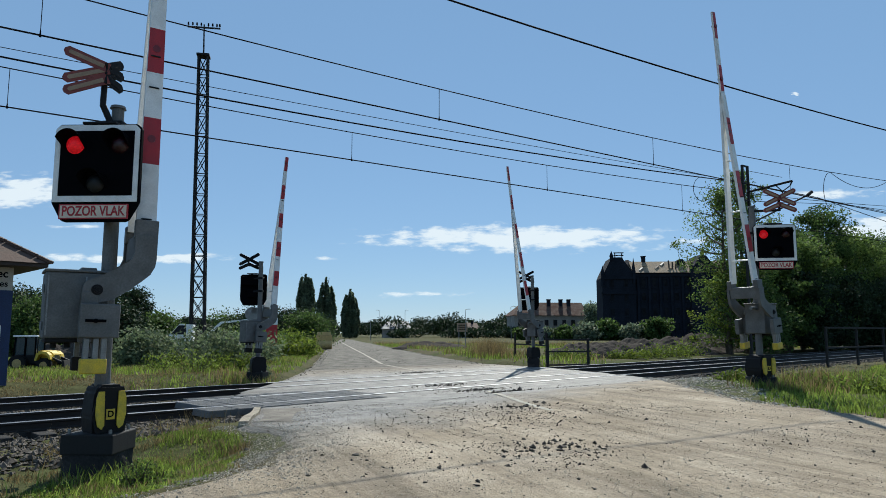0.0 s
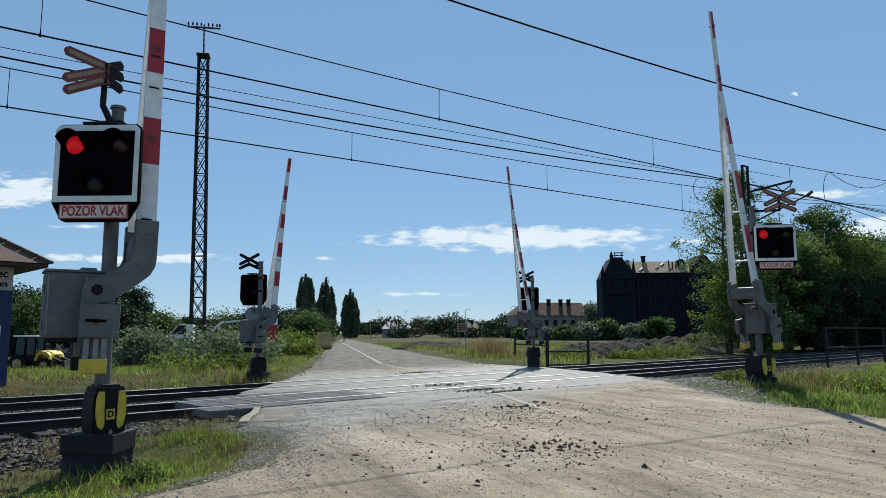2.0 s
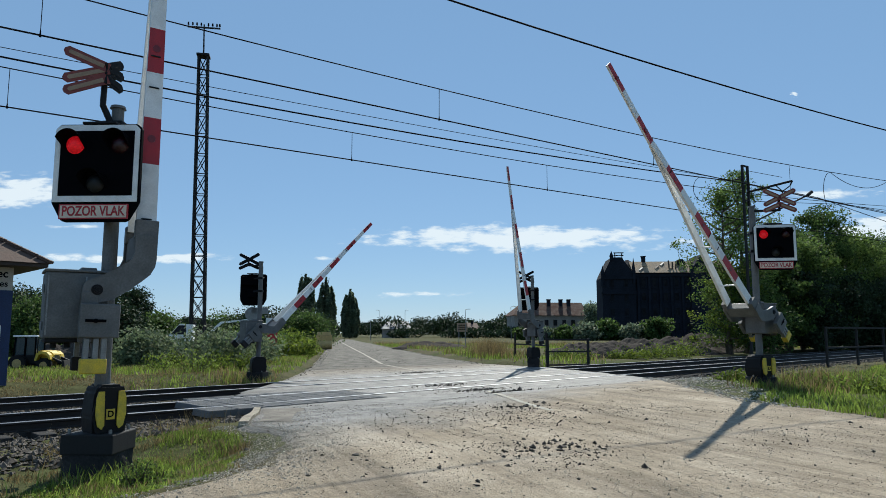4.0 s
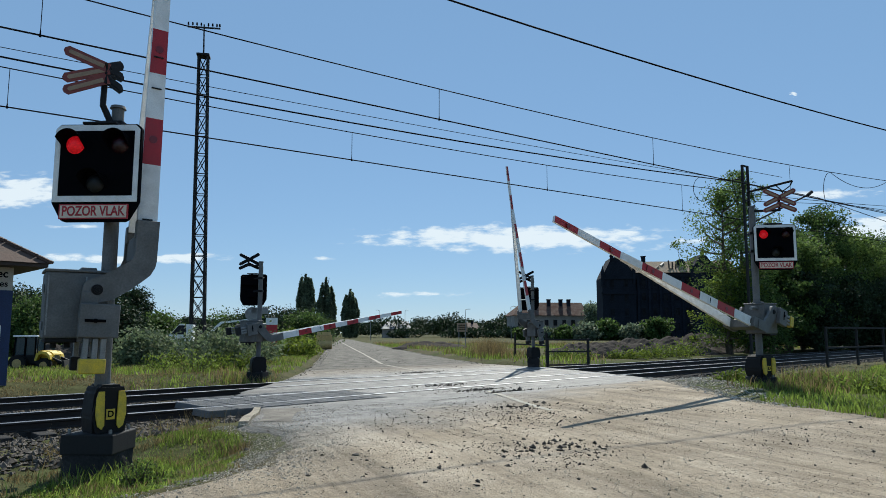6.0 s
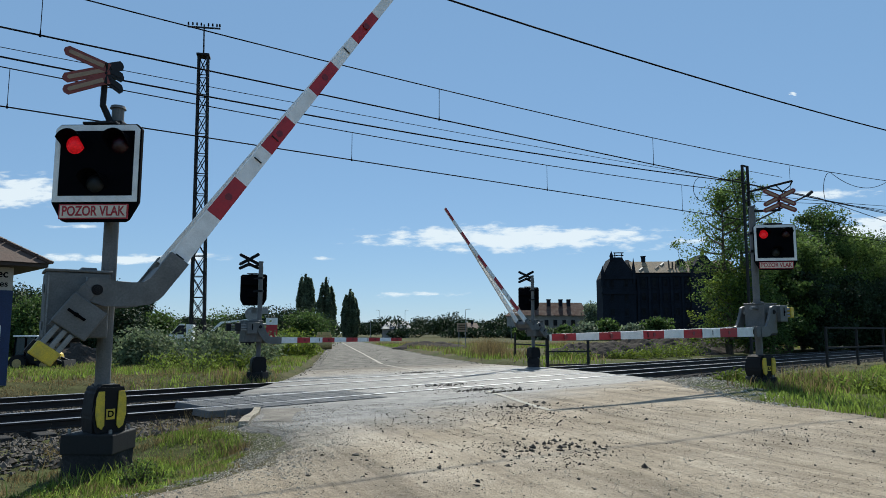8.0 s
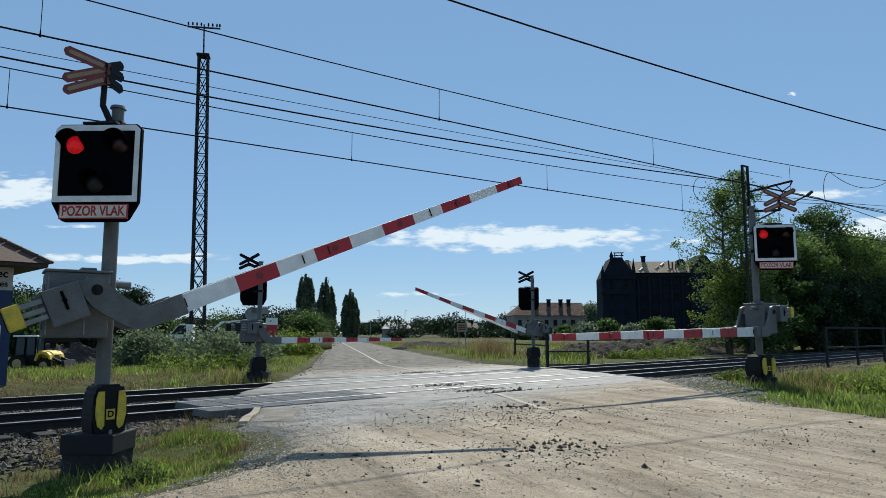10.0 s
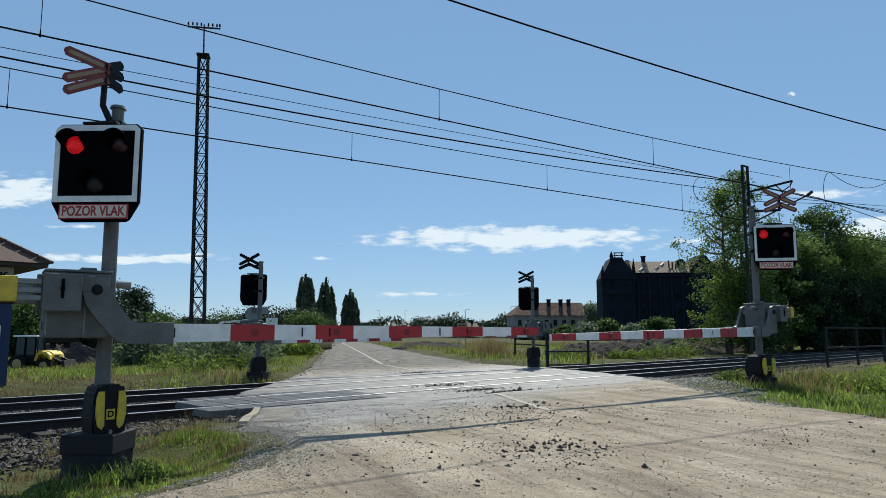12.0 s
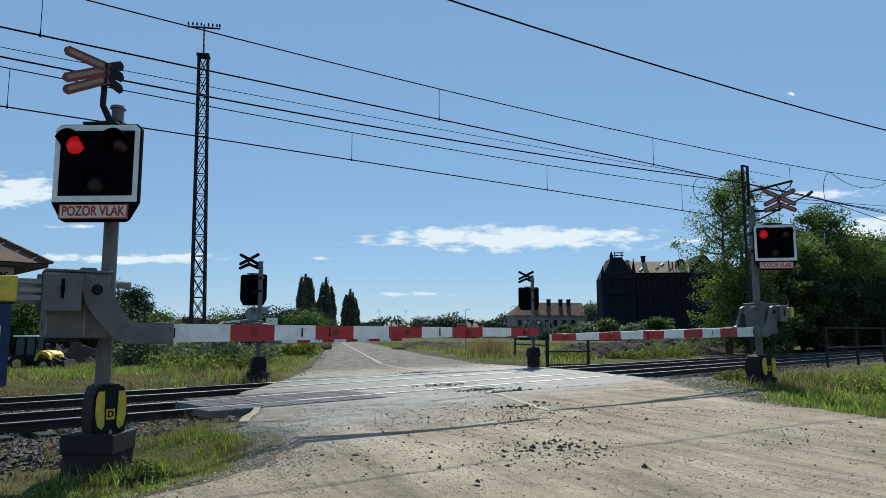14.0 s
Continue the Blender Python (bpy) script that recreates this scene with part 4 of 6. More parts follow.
def build_stones():
    rng = np.random.default_rng(41)
    a1 = scatter(rng, 46000, -13, -1.8, 3.5, 22, lambda x, y: (off_left(x, y) > 0.1) & (dist(x, y) > 7.4 + 1.6 * smooth(-4.4, -3.2, x)) & (dist(x, y) < 19))
    a2 = scatter(rng, 26000, 6, 34, 15, 46, lambda x, y: (off_right(x, y) > -0.1) & (dist(x, y) > 9.3) & (dist(x, y) < 19))
    for xy, sz, sd in ((a1, 0.033, 1), (a2, 0.04, 2)):
        z = ground_z(xy[:, 0], xy[:, 1]) + rng.uniform(-0.01, 0.04, len(xy))
        stones("ballast", np.column_stack([xy, z]), sz, STONE, sd, "grey broken stone ballast round the rails", "ballast")
    b1 = scatter(rng, 15000, -3.4, -0.9, 5.4, 9.0, lambda x, y: (off_left(x, y) > -0.4 - rng.uniform(0, 0.5, len(x))) & (off_left(x, y) < 0.42))
    stones("gravel", np.column_stack([b1, np.where(off_left(b1[:, 0], b1[:, 1]) < 0, road_z(b1[:, 0], b1[:, 1]), ground_z(b1[:, 0], b1[:, 1]) + 0.01) + 0.001]), 0.0055, GRAVEL, 3, "fine grey gravel at the road's edge", "gravel")
    b2 = scatter(rng, 20000, -3.6, -1.2, 3.2, 7.0, lambda x, y: (off_left(x, y) > -0.5 * rng.uniform(0, 1, len(x))) & (off_left(x, y) < 0.28) & patch(x, y, 0.8, -0.5, 44))
    stones("gravel", np.column_stack([b2, np.where(off_left(b2[:, 0], b2[:, 1]) < 0, road_z(b2[:, 0], b2[:, 1]), ground_z(b2[:, 0], b2[:, 1]) + 0.01) + 0.002]), 0.0055, PALESTONE, 10, "pale dusty gravel spilling into the grass", "gravel")
    c1 = scatter(rng, 9000, -3, 8, 4, 18, lambda x, y: (off_left(x, y) < -0.1) & (off_right(x, y) < -0.1) & patch(x, y, 3.0, 0.75, 43))
    spots = [(0.9, 6.7, 0.45, 260), (0.93, 17.6, 0.9, 220), (0.1, 19.1, 0.6, 120), (-0.9, 25.2, 1.0, 200), (-0.42, 6.05, 0.6, 70), (0.95, 9.8, 1.0, 420), (-0.34, 8.6, 1.0, 260), (1.4, 16.9, 0.7, 160), (3.36, 7.57, 1.7, 120), (1.05, 9.2, 0.5, 200)]
    more = [np.column_stack([rng.normal(x, r, k), rng.normal(y, r, k)]) for x, y, r, k in spots]
    xy = np.concatenate([c1, *more])
    stones("clods", np.column_stack([xy, road_z(xy[:, 0], xy[:, 1]) + 0.004]), 0.0085, CLOD, 4, "small dark stones and clods strewn on the road", "stones")
    g1 = scatter(rng, 20000, -2.6, 8, 3.8, 13, lambda x, y: (off_left(x, y) < -0.05) & (off_right(x, y) < -0.05) & patch(x, y, 2.2, -0.2, 47))
    stones("grit", np.column_stack([g1, road_z(g1[:, 0], g1[:, 1]) + 0.001]), 0.004, CLOD, 8, "fine dark grit on the dusty road", "grit")
    g2 = scatter(rng, 14000, -2.6, 8, 3.8, 11, lambda x, y: (off_left(x, y) < -0.05) & (off_right(x, y) < -0.05) & patch(x, y, 1.7, -0.1, 48))
    stones("grit", np.column_stack([g2, road_z(g2[:, 0], g2[:, 1]) + 0.001]), 0.0062, PALESTONE, 9, "fine pale grit on the dusty road", "grit")
    big = np.concatenate([np.column_stack([rng.normal(x, r * 1.2, 14), rng.normal(y, r * 1.2, 14)]) for x, y, r, k in spots])
    stones("clods", np.column_stack([big, road_z(big[:, 0], big[:, 1]) + 0.006]), 0.02, CLOD, 5, "larger lumps of dark earth on the road", "stones")
    piles = []
    for x, y, k in ((0.93, 17.6, 110), (0.1, 19.1, 70), (-0.9, 25.2, 90), (1.48, 16.3, 90), (0.95, 6.75, 26), (1.2, 10.6, 40)):
        along, across = rng.normal(0, 0.42, k), rng.normal(0, 0.13, k)
        piles.append(np.column_stack([x + TD.x * along + TN.x * across, y + TD.y * along + TN.y * across]))
    piles = np.concatenate(piles)
    stones("clods", np.column_stack([piles, road_z(piles[:, 0], piles[:, 1]) + 0.008]), 0.024, CLOD, 11, "crumbled ridges of dark earth on the road", "stones")
    f1 = scatter(rng, 16000, -13, 7, 19, 66, lambda x, y: (dist(x, y) > 18.6) & ((np.abs(off_left(x, y)) < 0.5) | (np.abs(off_right(x, y)) < 0.5) | patch(x, y, 2.5, 1.1, 61)) & (off_left(x, y) < 0.5) & (off_right(x, y) < 0.5))
    stones("gravel", np.column_stack([f1, 0 * f1[:, 0] + 0.004]), 0.02, CLOD, 7, "loose brown gravel on the far road", "gravel")
    d1 = scatter(rng, 18000, 4.7, 10, 10.5, 22, lambda x, y: (off_right(x, y) > -0.35) & (off_right(x, y) < 0.3 + 1.2 * smooth(11.2, 14.0, y)))
    stones("gravel", np.column_stack([d1, np.where(off_right(d1[:, 0], d1[:, 1]) < 0.0, road_z(d1[:, 0], d1[:, 1]), ground_z(d1[:, 0], d1[:, 1])) + 0.004]), 0.015, GRAVEL, 6, "loose grey gravel at the crossing's edge", "gravel")


# ---- overhead line ----
def wire(points, r, label="thin dark overhead wire", name="overhead_wire", parent=None):
    cu = bpy.data.curves.new(name, "CURVE")
    cu.dimensions, cu.bevel_depth, cu.bevel_resolution, cu.use_fill_caps = "3D", r * 1.3, 1, True
    sp = cu.splines.new("POLY")
    sp.points.add(len(points) - 1)
    for p, q in zip(sp.points, points):
        p.co = (*q, 1)
    tmp = bpy.data.objects.new(name, cu)
    scene.collection.objects.link(tmp)
    me = bpy.data.meshes.new_from_object(tmp.evaluated_get(bpy.context.evaluated_depsgraph_get()))
    bpy.data.objects.remove(tmp)
    me.materials.clear()
    me.materials.append(WIRE)
    ob = new(name, me)
    if parent is not None:
        ob.parent = parent
        return ob
    return tagged(ob, label, "overhead wire", "wires over the tracks")


def sag(pa, pb, z0, dip, n=40, lo=-1.6, hi=2.6):
    """Points on the line through pa and pb, with height z0 + dip * (distance from the low point)^2."""
    pa, pb = Vector((*pa, 0)), Vector((*pb, 0))
    out = []
    for k in np.linspace(lo, hi, n):
        p = pa.lerp(pb, float(k))
        out.append((p.x, p.y, z0(float(k)) if callable(z0) else z0 + dip * (k - 0.45) ** 2))
    return out


LINE_1 = ((-7.54, 11.29), (6.51, 21.02))
LINE_2 = ((-9.34, 14.28), (3.5, 22.93))


def build_wires():
    def upper_1(k):
        return 7.341 + 0.371 * (k - 0.535) ** 2

    def upper_2(k):
        return 6.956 + 0.275 * (k - 0.516) ** 2

    wire(sag(*LINE_1, 6.575, 0.0), 0.0125)
    wire(sag(*LINE_1, upper_1, 0.0), 0.010)
    wire(sag(*LINE_2, 6.175, 0.0), 0.0125)
    wire(sag(*LINE_2, upper_2, 0.0), 0.010)
    wire(sag((-8.54, 12.87), (7.74, 22.42), lambda k: 6.50 + 0.549 * (k - 0.597) ** 2, 0.0, hi=1.17), 0.014)
    wire(sag((-8.55, 12.86), (7.70, 22.40), lambda k: 6.886 - 0.39 * k + 0.2 * k * k, 0.0, hi=1.15), 0.006)
    wire(sag((0.01, 12.17), (13.38, 20.42), lambda k: 7.412 + 0.377 * (k - 0.562) ** 2, 0.0, lo=-0.6), 0.014)
    for line, zc, upper, ks in ((LINE_1, 6.575, upper_1, (-0.45, 0.035, 0.53, 1.0, 1.46)), (LINE_2, 6.175, upper_2, (0.005, 0.53, 1.0, 1.46, 1.9))):
        for k in ks:
            p = Vector((*line[0], 0)).lerp(Vector((*line[1], 0)), k)
            wire([(p.x, p.y, zc), (p.x, p.y, upper(k))], 0.006, "thin vertical dropper between two wires", "dropper")
            bm = B()
            rod(bm, (p.x, p.y, zc - 0.03), (p.x, p.y, zc + 0.09), 0.022, 0.008, 8)
            tagged(finish("wire_clamp", bm, WIRE), "small dark clamp on the contact wire", "wire clamp", "clamps on the wires")
    wire([(12.03, 27.00, 7.28), (15.27, 30.00, 7.50), (23.25, 36.00, 7.70)], 0.012)
    wire([(12.20, 27.00, 7.23), (16.97, 31.00, 7.50), (21.92, 34.00, 6.89)], 0.012)
    wire([(12.12, 27.00, 7.78), (12.73, 25.60, 7.21)], 0.008)
    wire([(8.75 - 0.32 * math.sin(q), 23.0, 6.22 + 0.42 * math.cos(q)) for q in np.linspace(0, math.pi, 14)], 0.007, "slack feeder loop hanging between wires", "feeder_loop")
    loop = [(15.5 + 0.55 * math.sin(q) * 0.3 - 0.45 * math.sin(q), 27.3, 7.15 + 0.75 * math.cos(q)) for q in np.linspace(0, math.pi, 16)]
    wire([(15.27 + p[0] - 15.5, 26.9, p[2] - 0.2) for p in loop], 0.009, "slack feeder loop hanging between wires", "feeder_loop")
    wire([(15.3 + 4.2 * k, 26.9 + 2.8 * k, 7.70 - 0.9 * 4 * k * (1 - k) * 0.55 + 0.35 * k) for k in np.linspace(0, 1, 18)], 0.009, "slack feeder wire sagging between wires", "feeder_loop")


def lattice(bm, x0, y0, w0, w1, z0, z1, leg, brace, n):
    """Four legs, tapering, with crossed braces on each side."""
    def corner(k, f):
        w = (w0 + (w1 - w0) * f) / 2
        sx, sy = ((-1, -1), (1, -1), (1, 1), (-1, 1))[k % 4]
        return Vector((x0 + sx * w, y0 + sy * w, z0 + (z1 - z0) * f))
    for k in range(4):
        bar(bm, corner(k, 0), corner(k, 1), leg)
        for i in range(n):
            f0, f1 = i / n, (i + 1) / n
            bar(bm, corner(k, f0), corner(k + 1, f1), brace)
            bar(bm, corner(k + 1, f0), corner(k, f1), brace)
            bar(bm, corner(k, f1), corner(k + 1, f1), brace)


def build_masts():
    t = thing("lattice_mast", pose(-17.15, 49.0, 0.0, 0, -1.1, 12), "tall dark steel lattice mast with an insulator crossbar", "lattice mast")
    bm = B()
    lattice(bm, 0, 0, 0.92, 0.62, -0.5, 21.5, 0.11, 0.055, 15)
    part("lattice", bm, TAR, t)
    bm = B()
    box(bm, -0.45, 0.45, -0.45, 0.45, 21.5, 21.65, 0.02)
    part("cap_plate", bm, TAR, t)
    bm = B()
    rod(bm, (0, 0, 21.6), (0, 0, 24.0), 0.06, 0.05)
    part("top_pole", bm, TAR, t)
    bm = B()
    bar(bm, (-1.15, 0, 23.75), (1.15, 0, 23.75), 0.1)
    bars = part("crossbar", bm, TAR, t)
    for x in (-1.1, -0.8, -0.5, -0.2, 0.3, 0.6, 0.9, 1.1):
        bm = B()
        rod(bm, (x, 0, 23.75), (x, 0, 23.93), 0.02, None, 6)
        rod(bm, (x, 0, 23.91), (x, 0, 24.11), 0.07, 0.05, 8)
        part("insulator", bm, WIRE, bars)
    # the mast that carries the wires
    t = thing("catenary_mast", pose(12.1, 27.3, -0.2, 0, 0, 35), "narrow steel mast with a bracket for the wires", "catenary mast")
    for x in (-0.18, 0.18):
        bm = B()
        bar(bm, (x, 0, 0), (x, 0, 8.28), 0.085, 0.08)
        part("leg", bm, TAR, t)
    for z in np.linspace(0.6, 8.25, 12):
        bm = B()
        bar(bm, (-0.18, 0, z), (0.18, 0, z), 0.06)
        part("tie_plate", bm, TAR, t)
    bm = B()
    rod(bm, (0.1, 0.0, 7.2), (0.85, -1.45, 7.5), 0.045)
    part("cantilever", bm, TAR, t)
    bm = B()
    rod(bm, (0.85, -1.45, 7.5), (0.80, -1.36, 7.3), 0.025)
    rod(bm, (0.55, -0.9, 7.4), (0.68, -1.12, 7.12), 0.022)
    rod(bm, (0.80, -1.36, 7.3), (0.68, -1.12, 7.12), 0.022)
    rod(bm, (0.68, -1.12, 7.12), (0.68, -1.12, 6.95), 0.022)
    part("wire_holder", bm, TAR, t)
    bm = B()
    rod(bm, (-0.1, 0.0, 7.75), (-0.75, 0.1, 7.6), 0.03)
    rod(bm, (-0.75, 0.1, 7.75), (-0.75, 0.1, 7.45), 0.02)
    part("stub_arm", bm, TAR, t)
    bm = B()
    rod(bm, (0.2, 0.1, 5.9), (3.0, -1.0, 7.3), 0.035)
    rod(bm, (2.9, -0.96, 7.25), (3.1, -1.04, 7.4), 0.07)
    part("stay_tube", bm, TAR, t)
    wire([(12.3, 27.2, 6.6), (17.5, 30.0, 7.0), (30, 38, 7.4)], 0.009)


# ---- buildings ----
# dark brick, with the mill's shade and bluish haze put into the colour
BRICK = mat("dark brick toned for shade", (0.018, 0.022, 0.032), 0.9, 0, 0.35, 0.5, 3, 0.3, other=(0.012, 0.015, 0.022), spec=0.1)
# flat pane coloured dark for the unlit hollow of a broken window
VOID = mat("dark broken window opening", (0.02, 0.021, 0.024), 0.9, 0, 0.4, 1.2, 8, 0.1, spec=0.1, other=(0.006, 0.0065, 0.008))
PLASTER = mat("grey rough plaster", (0.33, 0.30, 0.27), 0.9, 0, 0.25, 0.5, 6, 0.2)
WHITEWALL = mat("pale plaster", (0.55, 0.50, 0.42), 0.9, 0, 0.2, 1.5, 30, 0.15)
TILE = mat("weathered red roof tiles", (0.085, 0.042, 0.032), 0.9, 0, 0.35, 0.7, 9, 0.3, spec=0.1, other=(0.13, 0.09, 0.07))
SHEET = mat("rusty tan roof sheets", (0.40, 0.28, 0.17), 0.8, 0, 0.35, 0.6, 6, 0.2, spec=0.2, other=(0.2, 0.155, 0.115))
PALEROOF = mat("pale zinc roof sheets", (0.26, 0.26, 0.255), 0.7, 0.0, 0.2, 0.8, 6, 0.1)
BROWNROOF = mat("brown roof tiles", (0.12, 0.07, 0.05), 0.85, 0, 0.35, 2, 30, 0.4)
BLUE = mat("dark blue painted plinth", (0.02, 0.04, 0.11), 0.7, 0, 0.3, 3, 40, 0.1)
CABGLASS = mat("blue-green cab glass", (0.02, 0.045, 0.06), 0.25, 0, 0.25, 2, 20, 0)
DARKGLASS = mat("dark window glass", (0.02, 0.022, 0.025), 0.12, 0, 0.2, 2, 20, 0)
DARKWOOD = mat("dark brown board", (0.07, 0.05, 0.04), 0.8, 0, 0.3, 4, 30, 0.2)


def window(parent, x, y, z, w, h, face=-1, stone=None, frame_mat=None):
    bm = B()
    box(bm, x - w / 2, x + w / 2, min(y, y + face * 0.12), max(y, y + face * 0.12), z, z + h)
    wd = part("window", bm, frame_mat or DARKWOOD, parent)
    bm = B()
    box(bm, x - w * 0.4, x + w * 0.4, min(y + face * 0.12, y + face * 0.15), max(y + face * 0.12, y + face * 0.15), z + h * 0.07, z + h * 0.93)
    part("pane", bm, VOID if frame_mat else DARKGLASS, wd)
    bm = B()
    box(bm, x - w * 0.6, x + w * 0.6, min(y, y + face * 0.25), max(y, y + face * 0.25), z - 0.2, z - 0.02)
    part("sill", bm, stone or PLASTER, wd)


def roof(bm, x0, x1, y0, y1, z0, z1, hip0=0.0, hip1=0.0):
    ym = (y0 + y1) / 2
    v = [bm.verts.new(p) for p in ((x0, y0, z0), (x1, y0, z0), (x1, y1, z0), (x0, y1, z0), (x0 + hip0, ym, z1), (x1 - hip1, ym, z1))]
    for f in ((0, 1, 5, 4), (2, 3, 4, 5), (1, 2, 5), (3, 0, 4), (3, 2, 1, 0)):
        bm.faces.new([v[i] for i in f])


def build_buildings():
    # the derelict mill
    t = thing("mill_building", pose(36.7, 160, -0.3, 0, 0, -4), "huge derelict dark brick mill with corner towers", "building")
    bm = B()
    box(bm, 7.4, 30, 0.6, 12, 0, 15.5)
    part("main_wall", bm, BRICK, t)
    bm = B()
    roof(bm, 7.0, 30.5, -0.2, 9.0, 15.5, 18.5)
    rf = part("main_roof", bm, SHEET, t, "tan patched sheet roof")
    for k, u in enumerate((8.6, 9.9, 12.4, 13.9, 15.2, 17.6, 19.0)):     # lifted sheets and bare battens
        bm = B()
        f = (0.15, 0.5, 0.3, 0.6, 0.2, 0.45, 0.7)[k]
        bar(bm, (u, -0.2 + 4.6 * f, 15.62 + 3.0 * f), (u + 0.9, -0.2 + 4.6 * (f + 0.25), 15.62 + 3.0 * (f + 0.25)), 0.5, 0.08)
        part("roof_sheet", bm, (PALEROOF, SHEET, DARKWOOD)[k % 3], rf)
    # gabled corner tower, then the broader one half behind trees
    for outline, y1, pins in (
            ([(0, 0), (7.5, 0), (7.5, 14.8), (7.1, 15.3), (6.6, 16.2), (4.9, 18.6), (4.7, 19.1), (2.3, 19.1), (2.1, 18.7), (0.7, 16.0), (0.3, 15.2), (0, 14.4)], 9.0, ((0.15, 12.4, 15.2, 17.2), (2.25, 18.4, 19.3, 20.6), (7.2, 13.0, 15.4, 19.0))),
            ([(20.0, 0), (26.0, 0), (26.0, 16.0), (25.4, 17.0), (23.6, 19.4), (22.3, 19.6), (21.2, 17.6), (20.0, 16.2)], 9.0, ((20.2, 14.0, 16.6, 18.2), (22.8, 19.0, 20.0, 21.3)))):
        bm = B()
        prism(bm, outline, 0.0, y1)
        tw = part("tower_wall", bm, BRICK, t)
        for px, z0, z1, z2 in pins:
            bm = B()
            rod(bm, (px, 0.1, z0), (px, 0.1, z1), 0.42, 0.38, 8)
            rod(bm, (px, 0.1, z1), (px, 0.1, z2), 0.5, 0.03, 8)
            part("turret", bm, BRICK, tw)
        x0, x1 = outline[0][0], outline[1][0]
        for z in (3.6, 10.6, 14.0):
            bm = B()
            box(bm, x0 - 0.25, x1 + 0.25, -0.3, 0.0, z, z + 0.45)
            part("string_course", bm, BRICK, tw)
    bm = B()
    for x in (3.3, 4.9):
        bar(bm, (x, 1.5, 18.9), (x, 1.5, 20.4), 0.2)
    for z in (19.7, 20.3):
        bar(bm, (3.0, 1.5, z), (5.3, 1.5, z), 0.22)
    part("roof_rack", bm, TAR, t)
    bm = B()
    roof(bm, 5.2, 9.4, 5.0, 11, 17.4, 19.3, 1.8, 1.8)
    part("stair_roof", bm, BRICK, t)
    bm = B()
    box(bm, 10.0, 10.8, 4, 5, 17.6, 19.6)
    box(bm, 9.85, 10.95, 3.9, 5.1, 19.6, 19.8)
    part("chimney", bm, BRICK, t)
    bm = B()
    rod(bm, (18.6, 2.6, 17.9), (18.6, 4.6, 17.9), 1.0, None, 14)
    part("dormer", bm, BRICK, t)
    for k, px in enumerate((15.6, 16.3, 16.9)):
        bm = B()
        bar(bm, (px, 1.2, 15.6), (px + 0.2 * (k - 1), 1.2, 18.4 - 0.4 * k), 0.3)
        part("roof_beam", bm, DARKWOOD, t)
    for z in (2.2, 5.6, 9.0, 12.2):
        for x in (9.4, 11.9, 14.4, 16.9, 19.2):
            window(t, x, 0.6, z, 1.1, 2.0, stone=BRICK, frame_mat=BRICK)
        for x in (2.2, 5.4):
            window(t, x, 0.0, z, 1.0, 1.8, stone=BRICK, frame_mat=BRICK)
    for x in np.arange(8.2, 20, 2.5):
        bm = B()
        box(bm, x - 0.25, x + 0.25, 0.25, 0.6, 0, 14.6)
        part("pilaster", bm, BRICK, t)
    bm = B()
    box(bm, 7.5, 20.0, 0.2, 0.6, 14.6, 15.2)
    part("cornice", bm, BRICK, t)
    # house with a red roof
    t = thing("apartment_house", pose(20.4, 200, -0.4, 0, 0, 6), "long grey plaster house with a weathered red roof", "house")
    bm = B()
    box(bm, 0, 21, 0, 11, 0, 6.9)
    v = [bm.verts.new(p) for p in ((21.0, 0, 6.9), (21.0, 11, 6.9), (21.0, 5.5, 10.4), (20.7, 0, 6.9), (20.7, 11, 6.9), (20.7, 5.5, 10.4))]
    bm.faces.new(v[:3])
    bm.faces.new(v[3:])
    part("wall", bm, PLASTER, t)
    bm = B()
    roof(bm, -0.6, 21.6, -0.7, 11.7, 6.85, 10.8, 4.0, 0.0)
    rf = part("roof", bm, TILE, t, "patchy red tile roof")
    for x in (7.6, 11.2, 14.8, 17.2):
        bm = B()
        box(bm, x - 0.45, x + 0.45, 3.6, 4.8, 8.4, 11.6)
        box(bm, x - 0.55, x + 0.55, 3.5, 4.9, 11.4, 11.7)
        part("chimney", bm, BRICK, rf)
    for z in (0.9, 3.9):
        for x in np.arange(1.6, 20.5, 2.6):
            window(t, float(x), 0.0, z, 1.1, 1.7)
    # small houses in the distance
    for x, y, w, h, m, lab in ((-18.2, 214, 8.0, 3.0, PALEROOF, "small low house with a pale metal roof"), (6.6, 214, 4.5, 2.6, BROWNROOF, "small gabled house with a brown roof")):
        t = thing("small_house", pose(x, y, -0.3, 0, 0, 8), lab, "house", "houses in the distance")
        bm = B()
        box(bm, 0, w, 0, 8, 0, h)
        part("wall", bm, PLASTER, t)
        bm = B()
        roof(bm, -0.5, w + 0.5, -0.6, 8.6, h, h + 2.3, w * 0.25, 0.5)
        part("roof", bm, m, t)
        for k in (0.25, 0.7):
            window(t, w * k, 0.0, 1.0, 1.2, 1.4)
        bm = B()
        box(bm, w * 0.6, w * 0.6 + 0.5, 3.2, 3.8, h + 1.2, h + 2.8)
        part("chimney", bm, BRICK, t)
    # crossing-keeper's hut, its long side along the line
    t = thing("keepers_hut", pose(-10.9, 17.6, -0.15, 0, 0, TRACK_DEG), "small plastered hut with blue plinth and hipped roof", "hut")
    bm = B()
    box(bm, -5, 0, 0, 4.0, 2.5, 3.25)
    part("upper_wall", bm, WHITEWALL, t, "pale plaster wall with scrawled paint")
    bm = B()
    box(bm, -5.004, 0.015, -0.015, 4.015, 0, 2.62)
    part("plinth", bm, BLUE, t, "dark blue painted lower wall")
    bm = B()
    box(bm, -5.65, 0.62, -0.62, 4.62, 3.2, 3.3, 0.01)
